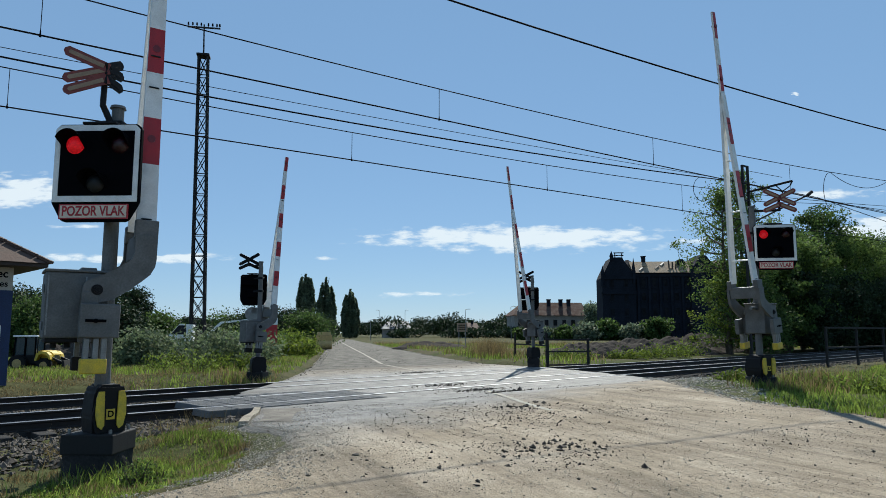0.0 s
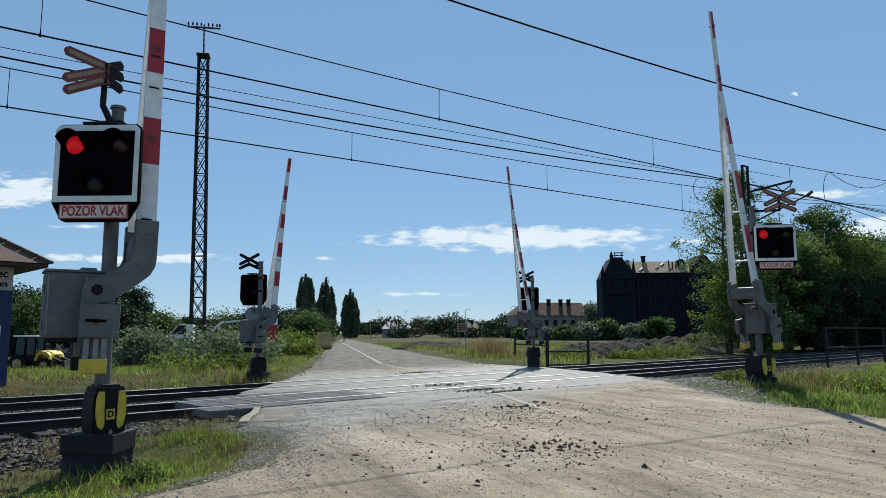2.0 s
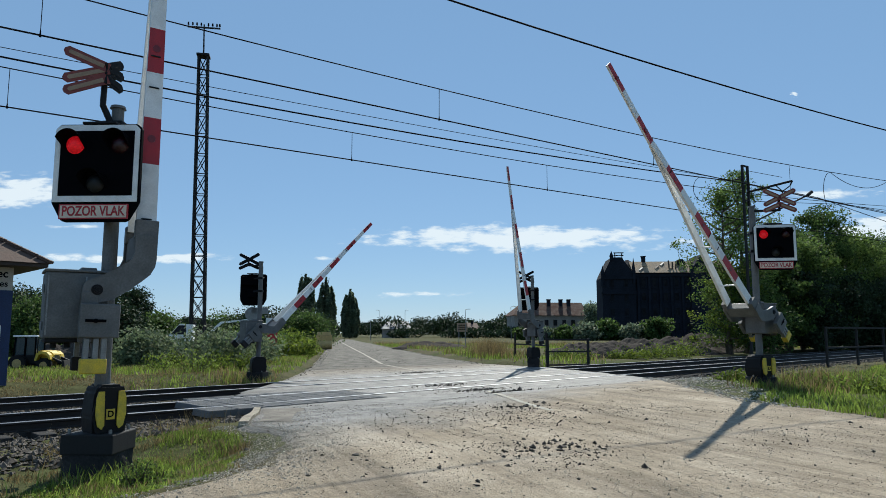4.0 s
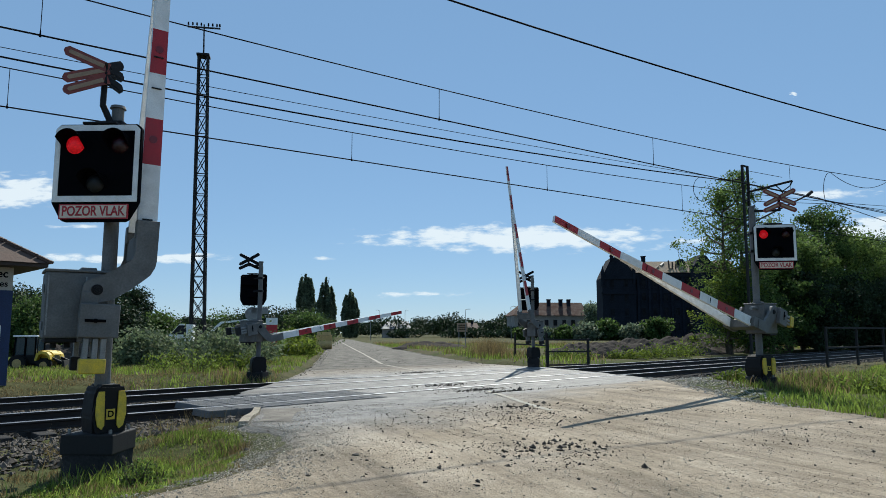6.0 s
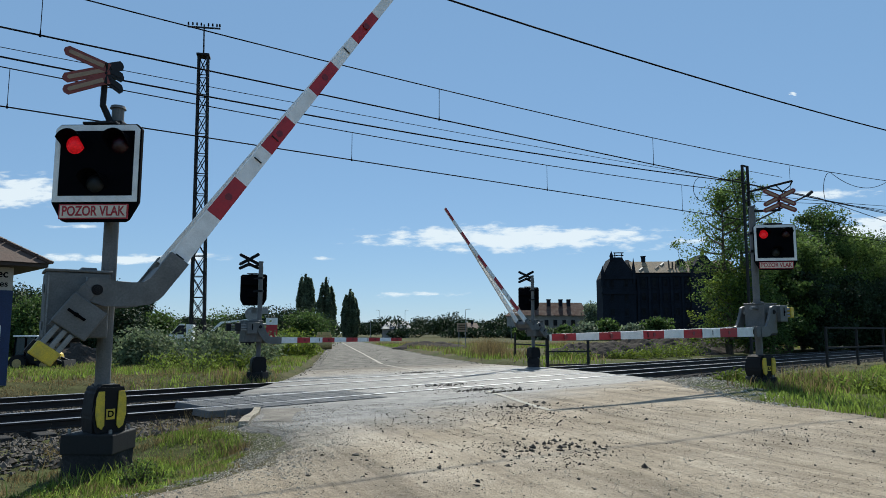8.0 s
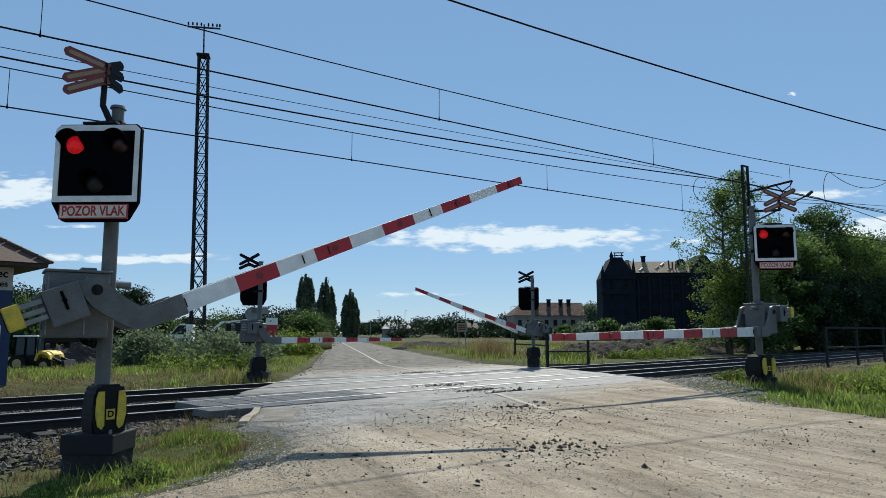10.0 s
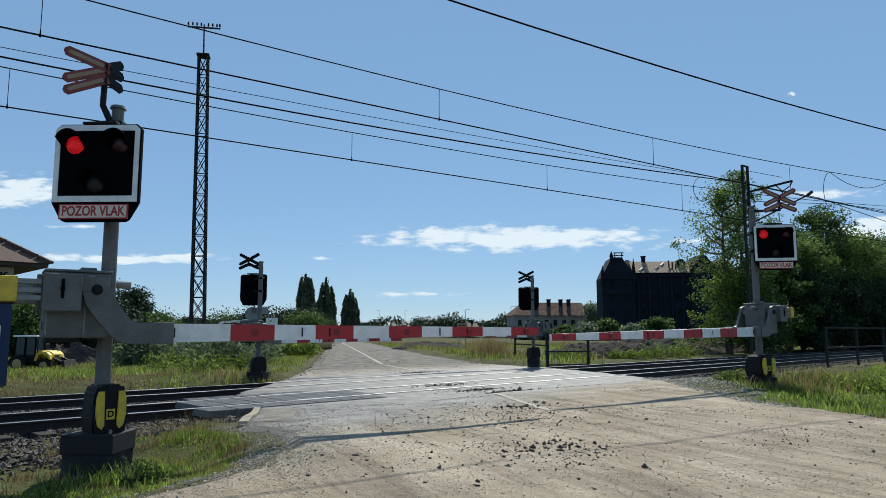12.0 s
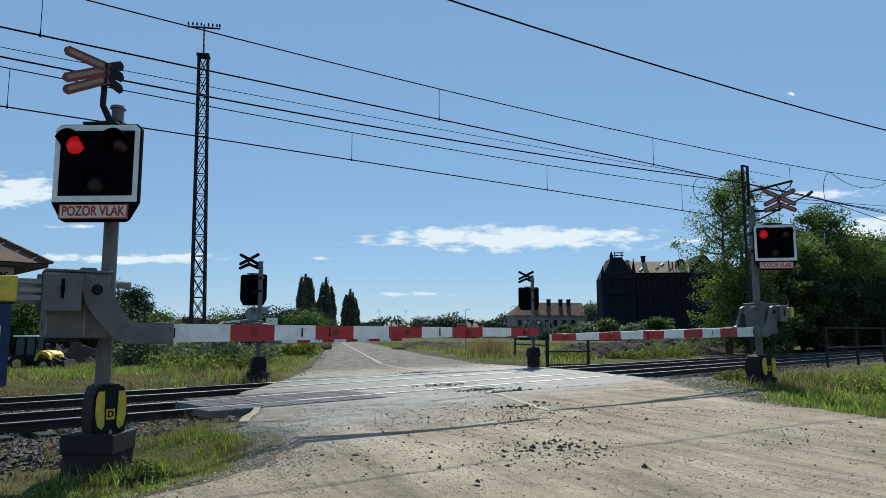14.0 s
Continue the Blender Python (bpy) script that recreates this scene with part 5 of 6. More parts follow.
    eave = part("eaves_board", bm, DARKWOOD, t)
    bm = B()
    roof(bm, -5.7, 0.68, -0.68, 4.68, 3.3, 5.0, 2.6, 2.6)
    part("roof", bm, BROWNROOF, t, "brown tiled hipped roof")
    for k in range(9):
        f0, f1 = k / 9.0, (k + 0.9) / 9.0
        bm = B()
        bar(bm, (0.68 - 2.6 * f0, -0.68 + 2.68 * f0, 3.33 + 1.7 * f0), (0.68 - 2.6 * f1, -0.68 + 2.68 * f1, 3.33 + 1.7 * f1), 0.14, 0.07)
        part("ridge_tile", bm, BROWNROOF, eave)
    for txt, x, z, sz in (("ec", -0.24, 3.03, 0.28), ("es", -0.20, 2.78, 0.22)):
        letters("scrawl", txt, sz, BLACK, t, pose(x, -0.004, z, 90, 0, 0), "dark scrawled paint letters")
    bm = B()
    box(bm, -0.9, -0.2, -0.04, 0.02, 0.9, 1.75)
    pane = part("window", bm, WHITE, t)
    bm = B()
    box(bm, -0.85, -0.25, -0.05, -0.04, 0.95, 1.7)
    part("pane", bm, DARKGLASS, pane)


# ---- fences, machines, small things ----
def railing(x0, y0, x1, y1, n, h, rails, label, mat_):
    t = thing("railing", pose(x0, y0, float(ground_z(x0, y0)), 0, 0, math.degrees(math.atan2(y1 - y0, x1 - x0))), label, "railing", "railings at the line")
    ln = math.hypot(x1 - x0, y1 - y0)
    for k in range(n):
        bm = B()
        bar(bm, (ln * k / (n - 1), 0, -0.1), (ln * k / (n - 1), 0, h), 0.10, 0.08)
        part("post", bm, mat_, t)
    for z in rails:
        bm = B()
        bar(bm, (-0.12, -0.012, z), (ln + 0.12, -0.012, z), 0.06, 0.07)
        part("rail", bm, mat_, t)


def wheel(parent, x, y, z, r, w):
    bm = B()
    rod(bm, (x, y - w / 2, z), (x, y + w / 2, z), r, None, 20)
    bmesh.ops.bevel(bm, geom=[ed for ed in bm.edges if len(ed.link_faces) == 2 and ed.calc_face_angle(0) > 1], offset=r * 0.12, segments=2, affect="EDGES")
    wh = part("wheel", bm, BLACKP, parent)
    bm = B()
    rod(bm, (x, y - w / 2 - 0.01, z), (x, y + w / 2 + 0.01, z), r * 0.5, None, 14)
    part("rim", bm, OCHRE, wh)


def build_machines():
    t = thing("wheel_loader", pose(-19.2, 33.0, -0.4, 0, 0, 8), "small yellow loader with a dark glazed cab", "loader")
    bm = B()
    box(bm, -0.72, 0.5, -0.5, 0.5, 0.35, 0.8, 0.05)
    part("chassis", bm, BLACKP, t)
    bm = B()
    prism(bm, [(0.2, 0.5), (0.95, 0.5), (1.05, 0.62), (1.0, 0.86), (0.8, 0.98), (0.45, 1.0), (0.2, 0.9)], -0.42, 0.42)
    bmesh.ops.bevel(bm, geom=list(bm.edges), offset=0.03, segments=2, affect="EDGES")
    bonnet = part("bonnet", bm, YELLOW, t)
    for k in range(4):
        bm = B()
        box(bm, 0.98, 1.06, -0.3, 0.3, 0.58 + 0.06 * k, 0.605 + 0.06 * k)
        part("grille_bar", bm, BLACKP, bonnet)
    for y in (-0.66, 0.66):
        bm = B()
        prism(bm, [(0.35, 0.55), (0.42, 0.86), (0.62, 0.98), (0.86, 0.94), (1.0, 0.8), (1.05, 0.6), (0.98, 0.6), (0.9, 0.76), (0.72, 0.86), (0.54, 0.82), (0.44, 0.55)], y - 0.17, y + 0.17)
        part("mudguard", bm, YELLOW, t)
    bm = B()
    rod(bm, (0.34, -0.5, 0.9), (0.34, -0.5, 1.55), 0.03, None, 8)
    part("exhaust", bm, BLACKP, t)
    for y in (-0.66, 0.66):
        bm = B()
        bar(bm, (0.42, y, 1.25), (0.62, y, 1.25), 0.03)
        box(bm, 0.5, 0.66, y - 0.02, y + 0.02, 1.02, 1.4, 0.01)
        part("mirror", bm, CABGLASS, t)
    for x in (-0.68, -0.2, 0.25):
        for y in (-0.5, 0.5):
            bm = B()
            bar(bm, (x, y, 0.75), (x * 0.94, y * 0.95, 1.63), 0.06)
            part("cab_pillar", bm, BLACK, t)
    bm = B()
    box(bm, -0.74, 0.34, -0.56, 0.56, 1.62, 1.70, 0.02)
    part("cab_roof", bm, WHITE, t)
    bm = B()
    box(bm, -0.64, 0.2, -0.46, 0.46, 0.8, 1.6, 0.01)
    part("cab_glass", bm, CABGLASS, t)
    for y in (-0.52, 0.52):
        bm = B()
        bar(bm, (0.9, y, 0.7), (1.6, y, 0.38), 0.10)
        part("lift_arm", bm, BLACKP, t)
    bm = B()
    prism(bm, [(1.5, 0.1), (1.95, 0.05), (2.0, 0.12), (1.65, 0.2), (1.6, 0.55), (1.5, 0.55)], -0.7, 0.7)
    part("bucket", bm, TAR, t)
    for x, r in ((-0.42, 0.4), (0.72, 0.32)):
        for y in (-0.6, 0.6):
            wheel(t, x, y, r + 0.02, r, 0.28)
    t = thing("road_roller", pose(-10.6, 62.4, 0.0, 0, 0, 100), "dusty ochre site machine parked at the road's edge", "site machine")
    bm = B()
    box(bm, -0.9, 0.9, -0.72, 0.72, 0.45, 1.2, 0.06)
    part("body", bm, OCHRE, t)
    bm = B()
    prism(bm, [(-0.9, 1.2), (-0.2, 1.2), (-0.3, 1.5), (-0.8, 1.5)], -0.6, 0.6)
    part("seat_box", bm, OCHRE, t)
    bm = B()
    rod(bm, (0.3, -0.3, 1.2), (0.15, -0.3, 1.6), 0.03)
    part("steering_post", bm, BLACKP, t)
    for x in (-0.75, 0.75):
        bm = B()
        rod(bm, (x, -0.7, 0.38), (x, 0.7, 0.38), 0.38, None, 20)
        part("drum", bm, OCHRE, t)
    # white lorry partly behind the bushes
    t = thing("lorry", pose(-15.2, 46.0, -0.5, 0, 0, 15), "white flatbed lorry standing behind bushes", "lorry")
    bm = B()
    prism(bm, [(-2.6, 0.9), (-1.1, 0.9), (-1.1, 2.45), (-1.9, 2.5), (-2.5, 1.8)], -0.95, 0.95)
    part("cab", bm, WHITE, t)
    bm = B()
    prism(bm, [(-2.42, 1.82), (-1.95, 2.4), (-1.5, 2.4), (-1.5, 1.82)], -0.97, 0.97)
    part("cab_window", bm, DARKGLASS, t)
    bm = B()
    box(bm, -1.0, 3.2, -1.0, 1.0, 1.0, 1.25, 0.02)
    part("flatbed", bm, GALV, t)
    bm = B()
    bar(bm, (-0.8, 0, 1.2), (0.6, 0, 2.6), 0.16)
    bar(bm, (0.6, 0, 2.6), (2.6, 0, 2.8), 0.12)
    part("crane_arm", bm, WHITE, t)
    for x in (-1.9, 2.0):
        for y in (-0.9, 0.9):
            wheel(t, x, y, 0.48, 0.46, 0.3)
    # red and white board behind the barrier
    t = thing("warning_board", pose(-8.45, 34.5, 0.05, 0, 0, 12), "red warning board with a white top on posts", "warning board")
    bm = B()
    box(bm, -0.28, 0.28, -0.02, 0.02, 0.6, 1.75)
    part("panel", bm, RED, t)
    bm = B()
    box(bm, -0.28, 0.28, -0.025, 0.025, 1.76, 2.1)
    part("top_panel", bm, WHITE, t)
    for x in (-0.2, 0.2):
        bm = B()
        rod(bm, (x, 0.05, -0.4), (x, 0.05, 2.0), 0.03)
        part("post", bm, GALV, t)


def build_signs():
    """Sign backs standing on the verge behind the far barrier."""
    t = thing("round_sign", pose(-8.2, 30.0, 0.0, 0, 0, 14), "grey back of a round sign with a small plate", "road sign")
    bm = B()
    rod(bm, (0.28, 0, -0.4), (0.28, 0, 2.75), 0.03, None, 8)
    part("post", bm, GALV, t)
    bm = B()
    rod(bm, (0, -0.06, 2.22), (0, -0.035, 2.22), 0.3, 0.3, 24)
    part("disc", bm, GALV, t)
    for x in (0.12, 0.5):
        bm = B()
        box(bm, x - 0.16, x + 0.16, -0.06, -0.035, 2.22, 2.5, 0.01)
        part("plate", bm, GALV, t)


OCHRE = mat("dusty ochre paint", (0.58, 0.40, 0.16), 0.8, 0, 0.3, 3, 30, 0.1)


def street_lamp(x, y, h, label, way=1):
    t = thing("street_lamp", pose(x, y, -0.2), label, "street lamp", "lamps in the distance")
    bm = B()
    rod(bm, (0, 0, 0), (0, 0, h), 0.08, 0.05, 8)
    rod(bm, (0, 0, h), (way * 0.6, 0, h + 0.12), 0.05, 0.04, 6)
    part("pole", bm, GALV, t)
    bm = B()
    box(bm, min(way * 0.5, way * 1.1), max(way * 0.5, way * 1.1), -0.12, 0.12, h + 0.08, h + 0.2, 0.03)
    part("lamp_head", bm, GALV, t)


def heap(x, y, w, l, h, seed, label):
    rng = np.random.default_rng(seed)
    n = 36
    u = np.linspace(-1, 1, n)
    X, Y = np.meshgrid(u, u)
    ph = rng.uniform(0, 6.28, 8)
    R = X ** 2 + Y ** 2
    Z = np.clip(1 - R, 0, 1) ** 0.8 * (0.65 + 0.2 * np.sin(5 * X + ph[0]) * np.sin(4 * Y + ph[1]) + 0.15 * np.sin(11 * X + ph[2]) * np.sin(9 * Y + ph[3])) + rng.normal(0, 0.02, X.shape)
    Z = np.where(R >= 1, -0.1, Z)
    v = np.stack([X.ravel() * w / 2, Y.ravel() * l / 2, Z.ravel() * h], 1)
    i = (np.arange(n - 1)[:, None] * n + np.arange(n - 1)[None]).ravel()
    ob = raw("soil_mound", v.tolist(), np.stack([i, i + 1, i + n + 1, i + n], 1).tolist(), SOIL)
    ob.matrix_basis = pose(x, y, float(ground_z(x, y)) - 0.02, 0, 0, float(rng.uniform(-20, 20)))
    tagged(ob, label, "soil heap", "soil heaps")


def build_small():
    heap(-20.4, 38.0, 5.5, 4.0, 1.55, 91, "heap of dark dug soil behind the loader")
    for x, y, w, s in ((9.0, 42.0, 4.5, 92), (12.6, 44.5, 5.5, 93), (16.2, 47.5, 5.0, 94)):
        heap(x, y, w, 3.0, 0.85, s, "low ridge of dark dug soil among weeds")
    railing(3.75, 36.5, 4.75, 32.2, 2, 1.3, (0.72,), "dark metal railing beside the far road", TAR)
    railing(4.75, 31.9, 6.75, 32.68, 2, 1.32, (0.12, 0.72, 1.26), "dark metal railing at the track's far side", TAR)
    railing(15.3, 28.0, 31.6, 41.2, 8, 1.62, (0.78, 1.58), "dark steel railing between grass and track", TAR)
    for x, y, w, l, h, s in ((10.2, 47, 7, 6, 1.15, 1), (16.5, 51, 8, 7, 1.35, 2), (13.3, 50, 7, 6, 1.3, 3), (19.5, 56, 9, 8, 1.7, 7), (24.0, 62, 12, 9, 1.5, 5), (-1.0, 62, 7, 6, 0.8, 6)):
        heap(x, y, w, l, h, s, "heap of dark dug soil with stones")
    for x, y, h, way in ((-14.5, 140, 4.2, 1), (-21, 230, 9, -1), (-12.5, 230, 9, 1), (4.8, 150, 6.6, 1), (14.6, 150, 7.2, 1)):
        street_lamp(x, y, h, "thin grey street lamp far off", way)
    t = thing("road_sign", pose(1.45, 53, -0.2, 0, 0, 5), "small pale sign board on two thin posts", "sign")
    for x in (-0.25, 0.25):
        bm = B()
        rod(bm, (x, 0, 0), (x, 0, 2.3), 0.03)
        part("post", bm, GALV, t)
    bm = B()
    box(bm, -0.4, 0.4, -0.02, 0.02, 1.7, 2.35)
    part("panel", bm, CREAM, t)
    for z in (2.2, 2.05, 1.9):
        bm = B()
        box(bm, -0.3, 0.3, -0.026, -0.02, z - 0.03, z + 0.03)
        part("text_bar", bm, BLACK, t)
    # painted lines and the pale kerb
    for pts, w, nm, lab in ((((1.1, 17.01), (1.08, 12.53)), 0.13, "road_line", "worn pale edge line on the dusty road"), (((1.08, 12.53), (1.24, 11.4)), 0.13, "road_line", "worn pale edge line on the dusty road"), (((1.24, 11.4), (1.38, 10.62)), 0.13, "road_line", "worn pale edge line on the dusty road"), (((1.38, 10.62), (1.51, 9.95)), 0.13, "road_line", "worn pale edge line on the dusty road"), (((-2.62, 31.3), (-0.77, 25.8)), 0.15, "road_line", "thin white line along the far road"), (((-5.8, 50.0), (-2.75, 31.9)), 0.16, "road_line", "thin white line along the far road"), (((-15.0, 104), (-5.9, 50.6)), 0.18, "road_line", "thin white line along the far road")):
        p, q = Vector((*pts[0], 0)), Vector((*pts[1], 0))
        side = (q - p).normalized().cross(Vector((0, 0, 1))) * w / 2
        rng = np.random.default_rng(len(nm) + int(pts[0][1]))
        bm = B()
        n = 26
        a1 = [bm.verts.new(p.lerp(q, k / n) + side * rng.uniform(0.6, 1.1) + Vector((0, 0, 0.008 + float(road_z(p.lerp(q, k / n).x, p.lerp(q, k / n).y))))) for k in range(n + 1)]
        b1 = [bm.verts.new(p.lerp(q, k / n) - side * rng.uniform(0.6, 1.1) + Vector((0, 0, 0.008 + float(road_z(p.lerp(q, k / n).x, p.lerp(q, k / n).y))))) for k in range(n + 1)]
        for k in range(n):
            bm.faces.new((a1[k], a1[k + 1], b1[k + 1], b1[k]))
        tagged(finish(nm, bm, LINEPAINT), lab, "road marking", kind="structure")
    bm = B()
    for k in range(6):          # cast lengths, end to end down the slope
        f0, f1 = k / 6, (k + 0.97) / 6
        p, q = Vector((-2.41, 8.6, 0)).lerp(Vector((-3.45, 13.2, 0)), f0), Vector((-2.41, 8.6, 0)).lerp(Vector((-3.45, 13.2, 0)), f1)
        p.z, q.z = float(ramp(p.x, p.y)) - 0.02, float(ramp(q.x, q.y)) - 0.02
        bar(bm, p, q, 0.12, 0.12)
    tagged(finish("kerb", bm, KERB), "pale concrete edging at the road's corner", "kerb", kind="structure")


def build_patch():
    """A darker asphalt repair between the kerb and the carriageway."""
    c = [Vector(p) for p in ((-2.30, 8.9, 0), (-1.85, 8.75, 0), (-2.62, 13.2, 0), (-3.30, 13.2, 0))]
    n = 18
    verts, faces = [], []
    for i in range(n + 1):
        for j in range(n + 1):
            p = c[0].lerp(c[1], j / n).lerp(c[3].lerp(c[2], j / n), i / n)
            w = 0.05 * math.sin(5.0 * i / n + 3 * j) * (j in (0, n) or i in (0, n))
            verts.append((p.x + w, p.y, float(road_z(p.x, p.y)) + 0.006))
    for i in range(n):
        for j in range(n):
            q = i * (n + 1) + j
            faces.append((q, q + 1, q + n + 2, q + n + 1))
    tagged(raw("asphalt_patch", verts, faces, OLDTAR), "dark brown asphalt repair beside the kerb", "asphalt patch", kind="structure")


OLDTAR = mat("old brown asphalt", (0.125, 0.112, 0.097), 0.9, 0, 0.3, 2.5, 70, 0.4, spec=0.15, other=(0.24, 0.215, 0.18))
KERB = mat("worn tan concrete", (0.42, 0.37, 0.29), 0.95, 0, 0.4, 5, 40, 0.4, spec=0.1, other=(0.2, 0.175, 0.14))
LINEPAINT = mat("worn pale paint", (0.40, 0.38, 0.335), 0.9, 0, 0.3, 5, 40, 0.2, spec=0.1, other=(0.36, 0.32, 0.25))
PANEL = mat("ribbed grey crossing panel", (0.125, 0.127, 0.126), 0.75, 0.0, 0.25, 4, 60, 0.2)


def build_panels():
    """Ribbed panels between and beside the rails at the left edge of the road."""
    deck = thing("crossing_deck", Matrix.Translation(on_track(0, 0, 0.008)) @ pose(0, 0, 0, 0, 0, TRACK_DEG), "ribbed grey panels laid between and beside the rails", "crossing deck", kind="structure")
    ln = 0.6
    for d0, d1, s0, s1 in ((TRACK_A - 1.45, TRACK_A - 0.80, 5.9, 9.6), (TRACK_A - 0.63, TRACK_A + 0.63, 6.2, 10.4), (TRACK_A + 0.80, TRACK_A + 1.2, 6.6, 9.4)):
        out = [(0.004, -0.11), (ln - 0.004, -0.11)]
        for r in np.arange(ln - 0.03, 0.03, -0.055):
            out += [(r, -0.004), (r - 0.006, 0.008), (r - 0.034, 0.008), (r - 0.04, -0.004)]
        bm = B()
        prism(bm, [(float(u), float(v)) for u, v in out], 0.0, d1 - d0)
        me = bpy.data.meshes.new("crossing_panel")
        bmesh.ops.recalc_face_normals(bm, faces=bm.faces)
        bm.to_mesh(me)
        bm.free()
        me.materials.append(PANEL)
        for s in np.arange(s0, s1 - 0.01, ln):
            ob = new("crossing_panel", me)
            ob.parent = deck
            ob.matrix_basis = Matrix.Translation((float(s), d0, 0))


# ---- trees, by place ----
def build_plants():
    lab = "leafy green tree beyond the railway line"
    tree(20.0, 49.0, 12.1, 5.2, 150, 74, 0.115, LEAF_A, 1, "airy young tree with thin see-through crown", base=0.3, tight=0.085, limbs=26)
    tree(21.9, 50.5, 12.9, 4.4, 150, 74, 0.115, LEAF_A, 2, "airy young tree with thin see-through crown", base=0.25, tight=0.09, limbs=24)
    tree(19.7, 48.0, 6.0, 3.8, 74, 60, 0.13, LEAF_Y, 3, lab, base=0.06, limbs=16, tight=0.09)
    tree(21.2, 48.5, 5.0, 4.6, 110, 110, 0.13, LEAF_B, 4, lab, base=0.05, limbs=14)
    far = [(28.3, 57, 9.0, 5.5), (30.8, 60, 10.0, 5.5), (34.6, 63.5, 12.6, 6.0), (38.5, 66, 10.6, 7.5), (42, 70, 11.0, 9), (47, 74, 10.6, 9), (52.5, 79, 11.0, 9.5), (58, 84, 11.5, 10), (64, 88, 11.5, 10), (27, 55, 6.5, 6), (34, 61, 6.5, 7), (41, 66, 6.5, 8), (49, 72, 6.5, 8), (31, 58, 5.5, 6), (37.5, 63, 6, 7), (45, 69, 6, 8), (53, 75, 6, 8), (24.6, 52.5, 7.0, 4.6)]
    for k, (x, y, h, w) in enumerate(far):
        # low trees take the darkened leaf, for the shaded undergrowth
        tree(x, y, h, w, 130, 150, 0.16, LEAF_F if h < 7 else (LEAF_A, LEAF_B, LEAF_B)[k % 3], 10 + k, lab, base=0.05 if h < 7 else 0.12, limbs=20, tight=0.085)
    left = [(-40, 64, 4.8, 6), (-33, 66, 5.6, 6), (-31.3, 70, 5.8, 3.8), (-27.5, 68, 2.9, 4.5), (-26, 72, 2.7, 4.5), (-46, 66, 5.2, 6), (-24, 78, 3.0, 6), (-20, 76, 3.3, 6), (-17.5, 80, 3.2, 6), (-15, 76, 2.8, 5), (-37, 62, 5.0, 6), (-43, 60, 5.0, 6), (-34, 58, 4.0, 5), (-29, 60, 4.0, 5)]
    for k, (x, y, h, w) in enumerate(left):
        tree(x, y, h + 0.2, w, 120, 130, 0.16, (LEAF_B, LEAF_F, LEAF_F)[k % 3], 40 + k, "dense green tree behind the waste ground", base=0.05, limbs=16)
    rng = np.random.default_rng(77)
    for k in range(15):
        x = -10.6 + 4.2 * rng.uniform(-1, 1)
        y = 30 + 5 * rng.uniform(-1, 1)
        x = max(x, -0.43 * y)
        bush(x, y, float(rng.uniform(1.2, 1.65)), float(rng.uniform(1.8, 2.8)), 1700, 0.10, LEAF_W, 100 + k, "grey-green willow bush in rough grass")
    for k, (x, y, h, w) in enumerate([(-8.5, 41, 1.3, 3), (-9.7, 44, 1.5, 3), (-10.5, 48, 1.5, 3), (-8.0, 38, 0.9, 2.4), (-9.4, 36, 1.9, 2.4), (-11, 40, 1.7, 3), (-12.5, 46, 1.8, 4), (-14, 52, 1.9, 5), (-9.0, 33, 1.2, 2)]):
        bush(x, y, h, w, 1700, 0.12, (LEAF_Y, LEAF_A)[k > 3], 130 + k, "yellow-green bush beside the road" if k <= 3 else "green bush beside the road")
    for k, (x, y, h, w) in enumerate([(6.2, 37, 0.5, 1.8), (7.6, 38.2, 0.35, 1.6), (10.6, 40, 0.45, 2.0), (11.9, 41.2, 0.55, 2.4), (14.2, 43, 0.6, 2.4), (16.0, 45.5, 1.1, 2.4), (9.9, 40, 0.3, 1.6)]):
        bush(x, y, h, w, 800, 0.09, LEAF_Y, 150 + k, "low yellow-green weeds in front of soil heaps")
    for k, (x, y, h) in enumerate(((-37.6, 190, 17.6), (-32.3, 192, 16.8), (-25.3, 190, 13.4))):
        tree(x, y, h, 7.4 - 1.4 * (k == 2), 150, 26, 0.42, LEAF_P, 60 + k, "tall slim dark poplar", base=0.04, group="row of poplars", limbs=26, tight=0.16, slim=True, trunk=0.012)
    for k in range(26):           # leafy weeds standing out of the rough grass
        s, d = rng.uniform(-1, 14), rng.uniform(19.8, 27)
        x, y = float(TD.x * s + TN.x * d), float(TD.y * s + TN.y * d)
        if off_left(x, y) > 0.7 and x > -0.5 * y:
            bush(x, y, float(rng.uniform(0.3, 0.75)), float(rng.uniform(0.6, 1.5)), 560, 0.055, (LEAF_Y, GRASS, LEAF_W)[k % 3], 180 + k, "leafy green weed clump in rough grass")
    for k, (x, y, h, w, n) in enumerate(((-2.78, 6.45, 0.30, 0.34, 900), (-2.62, 6.6, 0.2, 0.36, 800), (-2.35, 6.2, 0.1, 0.4, 700), (-3.15, 5.75, 0.09, 0.5, 700))):
        bush(x, y, h, w, n, 0.017, (LEAF_A, GRASS)[k % 2], 230 + k, "low leafy weed at the barrier's foundation")
    for k in range(34):
        y = float(rng.uniform(9.5, 19))
        x = float(edge_x(ROAD_R, y)) + float(rng.uniform(0.5, 7.0))
        if 1.0 < dist(x, y) < 7.0 and abs(x - 6.8) + abs(y - 15.1) > 0.9:
            bush(x, y, float(rng.uniform(0.16, 0.4)), float(rng.uniform(0.5, 1.1)), 620, 0.05, (GRASS, LEAF_A, LEAF_Y)[k % 3], 260 + k, "leafy green weed clump in the verge")
    # woods far off, too many to count
    pts = []
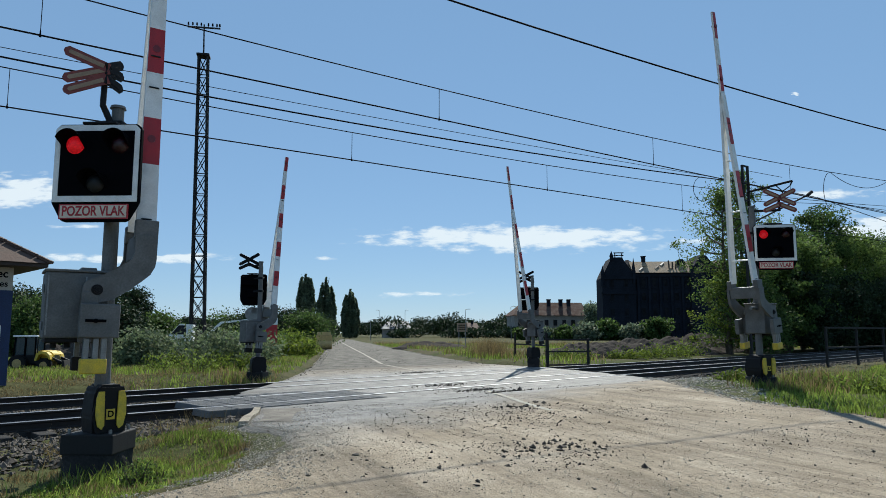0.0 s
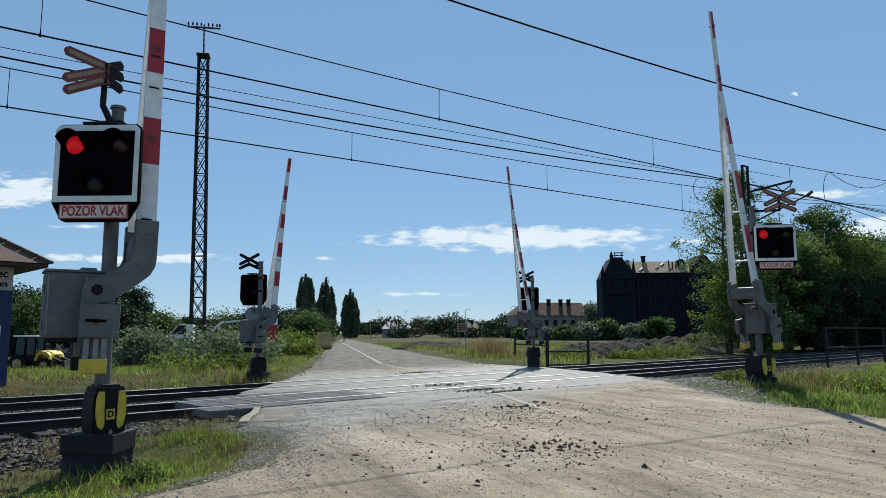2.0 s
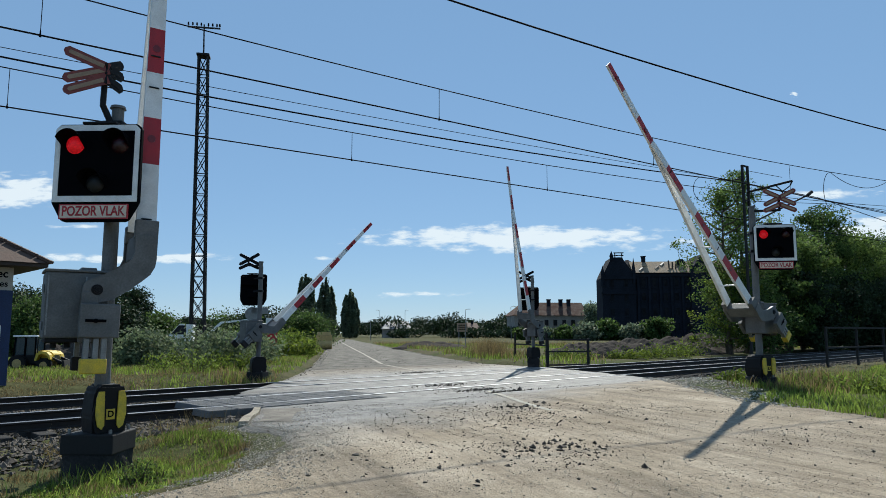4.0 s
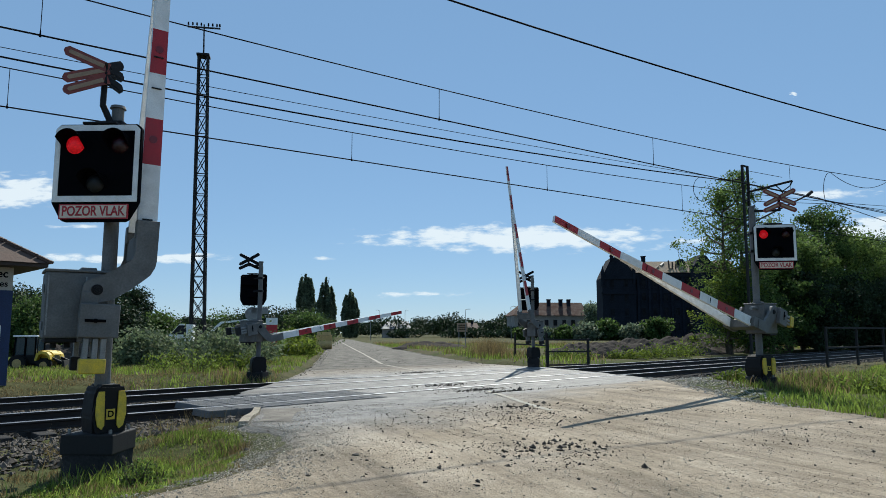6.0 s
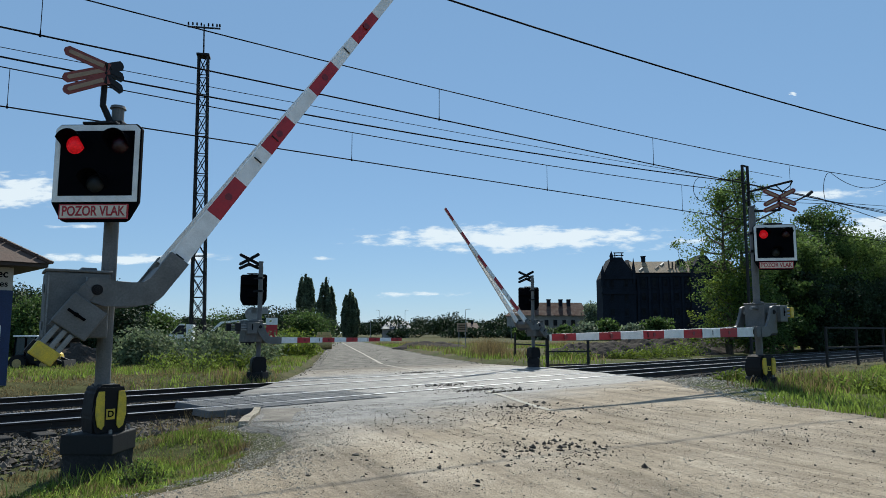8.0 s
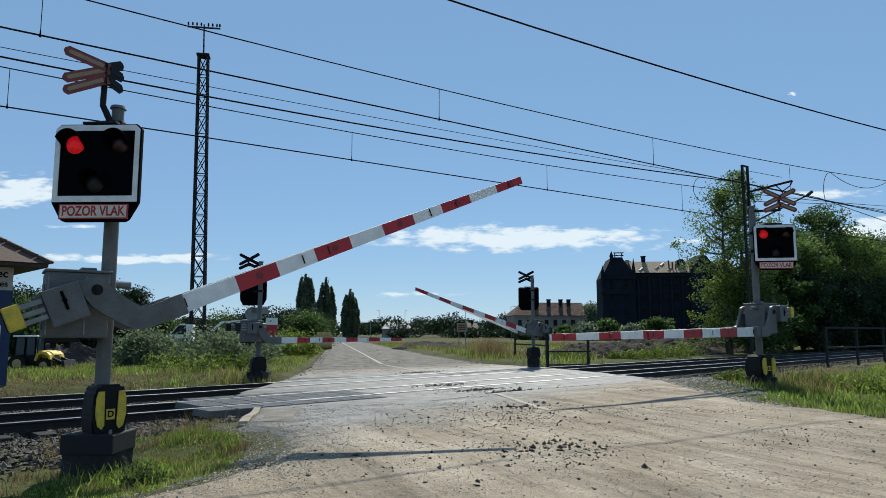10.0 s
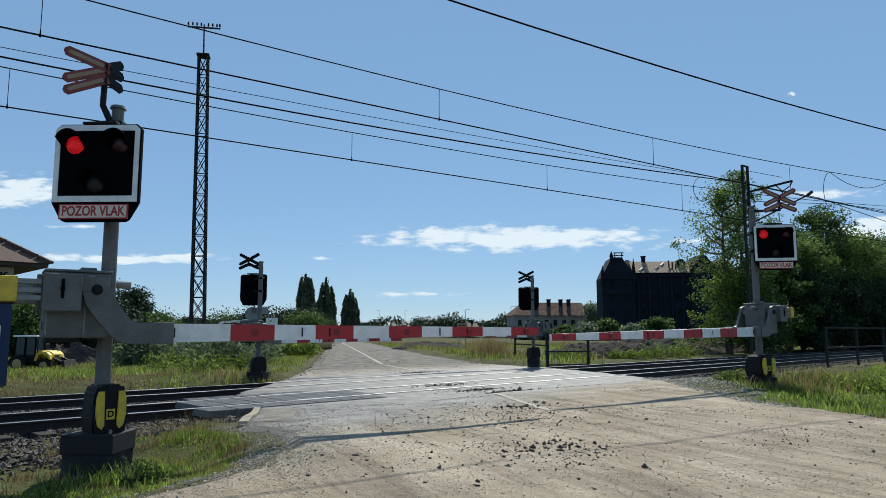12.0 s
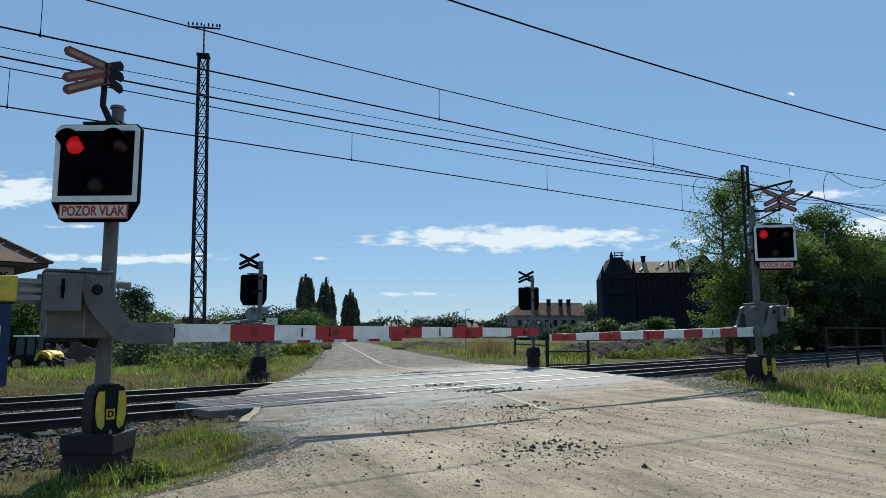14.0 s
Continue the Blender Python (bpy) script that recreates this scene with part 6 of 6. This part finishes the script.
    for k in range(230):
        x = rng.uniform(-140, 80)
        y = rng.uniform(215, 300)
        h = rng.uniform(4.6, 7.8) * (0.85 if x < -25 else 1.0) * (1.25 if k % 9 == 0 else 1.0)
        c = clump(rng, 480) * np.array([2.3, 1.8, h * 0.25]) + np.array([x, y, h * 0.55])
        pts.append(c[c[:, 2] > 0])
    for k in range(60):
        x, y, h = rng.uniform(-70, 26), rng.uniform(196, 208), rng.uniform(1.8, 3.6)
        c = clump(rng, 260) * np.array([2.2, 1.6, h * 0.3]) + np.array([x, y, h * 0.5])
        if x < -31 or x > -14:
            pts.append(c[c[:, 2] > 0])
    v, f = quads(np.concatenate(pts), 0.52, rng, 1.2)
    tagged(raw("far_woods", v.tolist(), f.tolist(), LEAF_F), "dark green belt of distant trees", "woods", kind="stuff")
    for k, (x, y, h, w) in enumerate([(24.6, 140, 2.4, 4.0), (28.2, 137, 2.9, 4.0), (32.4, 140, 3.6, 5), (37.2, 138, 2.6, 4.5), (41.5, 136, 3.9, 4.5), (21.2, 142, 2.0, 3.5), (18, 150, 2.2, 4), (41.8, 196, 9.5, 6)]):
        tree(x, y, h, w, 90, 40, 0.42, (LEAF_B, LEAF_P)[k % 2], 80 + k, "round dark tree in front of the mill", base=0.05, limbs=14)


# ---- clouds ----
def cloud_mat(name, scale, level, strength, seed):
    m = bpy.data.materials.new(name)
    m.use_nodes = True
    n, l = m.node_tree.nodes, m.node_tree.links
    n.remove(n["Principled BSDF"])
    tc, mp, nz = n.new("ShaderNodeTexCoord"), n.new("ShaderNodeMapping"), n.new("ShaderNodeTexNoise")
    mp.inputs["Location"].default_value = (seed, seed * 2.3, 0)
    mp.inputs["Scale"].default_value = (1.0, 1.0, 3.6)
    l.new(tc.outputs["Object"], mp.inputs[0])
    nz.inputs["Scale"].default_value, nz.inputs["Detail"].default_value, nz.inputs["Roughness"].default_value = scale, 8, 0.58
    l.new(mp.outputs[0], nz.inputs["Vector"])
    # fades out towards the rim of the sheet
    gr = n.new("ShaderNodeTexGradient")
    gr.gradient_type = "SPHERICAL"
    m2 = n.new("ShaderNodeMapping")
    m2.inputs["Location"].default_value = (-1, -1, -1)
    m2.inputs["Scale"].default_value = (2, 2, 2)
    l.new(tc.outputs["Generated"], m2.inputs[0])
    fl = n.new("ShaderNodeVectorMath")
    fl.operation = "MULTIPLY"
    fl.inputs[1].default_value = (1, 0, 1)
    l.new(m2.outputs[0], fl.inputs[0])
    l.new(fl.outputs[0], gr.inputs[0])
    ad = n.new("ShaderNodeMath")
    ad.operation = "MULTIPLY_ADD"
    l.new(gr.outputs["Fac"], ad.inputs[0])
    ad.inputs[1].default_value = 0.42
    l.new(nz.outputs["Fac"], ad.inputs[2])
    r = n.new("ShaderNodeMapRange")
    r.interpolation_type = "SMOOTHSTEP"
    r.inputs[1].default_value, r.inputs[2].default_value, r.inputs[4].default_value = level, level + 0.22, 0.92
    l.new(ad.outputs[0], r.inputs[0])
    gate = n.new("ShaderNodeMapRange")
    gate.inputs[1].default_value, gate.inputs[2].default_value = 0.0, 0.12
    l.new(gr.outputs["Fac"], gate.inputs[0])
    mu = n.new("ShaderNodeMath")
    mu.operation = "MULTIPLY"
    l.new(r.outputs[0], mu.inputs[0])
    l.new(gate.outputs[0], mu.inputs[1])
    em, tr, mx = n.new("ShaderNodeEmission"), n.new("ShaderNodeBsdfTransparent"), n.new("ShaderNodeMixShader")
    em.inputs[0].default_value, em.inputs[1].default_value = (0.86, 0.93, 1.0, 1), strength
    l.new(mu.outputs[0], mx.inputs[0])
    l.new(tr.outputs[0], mx.inputs[1])
    l.new(em.outputs[0], mx.inputs[2])
    l.new(mx.outputs[0], n["Material Output"].inputs[0])
    return m


CLOUDS = []


def build_clouds():
    spots = [(290, 345, 1500, 130, 0.58, "long thin white cloud low in the sky"), (-1530, 520, 420, 160, 0.56, "soft white cloud low in the sky"), (-1090, 270, 1000, 50, 0.60, "thin pale cloud streak"), (1580, 380, 420, 160, 0.58, "soft white cloud low in the sky"), (1440, 510, 400, 50, 0.62, "thin pale cloud streak"), (1312, 885, 44, 34, 0.62, "tiny white cloud puff"), (-430, 268, 200, 36, 0.68, "thin pale cloud streak"), (-60, 140, 560, 40, 0.70, "thin pale cloud streak"), (-1300, 385, 360, 34, 0.68, "thin pale cloud streak")]
    for k, (x, z, w, h, lev, lab) in enumerate(spots):
        ob = raw("cloud", [(-w / 2, 0, -h / 2), (w / 2, 0, -h / 2), (w / 2, 0, h / 2), (-w / 2, 0, h / 2)], [(0, 1, 2, 3)], cloud_mat("cloud %d" % k, 0.0085 if w > 60 else 0.05, lev, 0.85, 3.1 * k))
        ob.matrix_basis = pose(x, 2500, z)
        CLOUDS.append(tagged(ob, lab, "cloud", "clouds", "structure"))


def cloud_motions():
    for ob in CLOUDS:
        p = ob.matrix_basis.translation.copy()
        walk(ob, [(0.0, pose(p.x, p.y, p.z)), (14.0, pose(p.x - 15, p.y, p.z))])


build_ground()
build_road()
build_tracks()
build_barriers()
build_wires()
build_masts()
build_buildings()
build_machines()
build_signs()
build_small()
build_plants()
build_clouds()
build_grass()
build_stones()
build_panels()
build_patch()


motions()
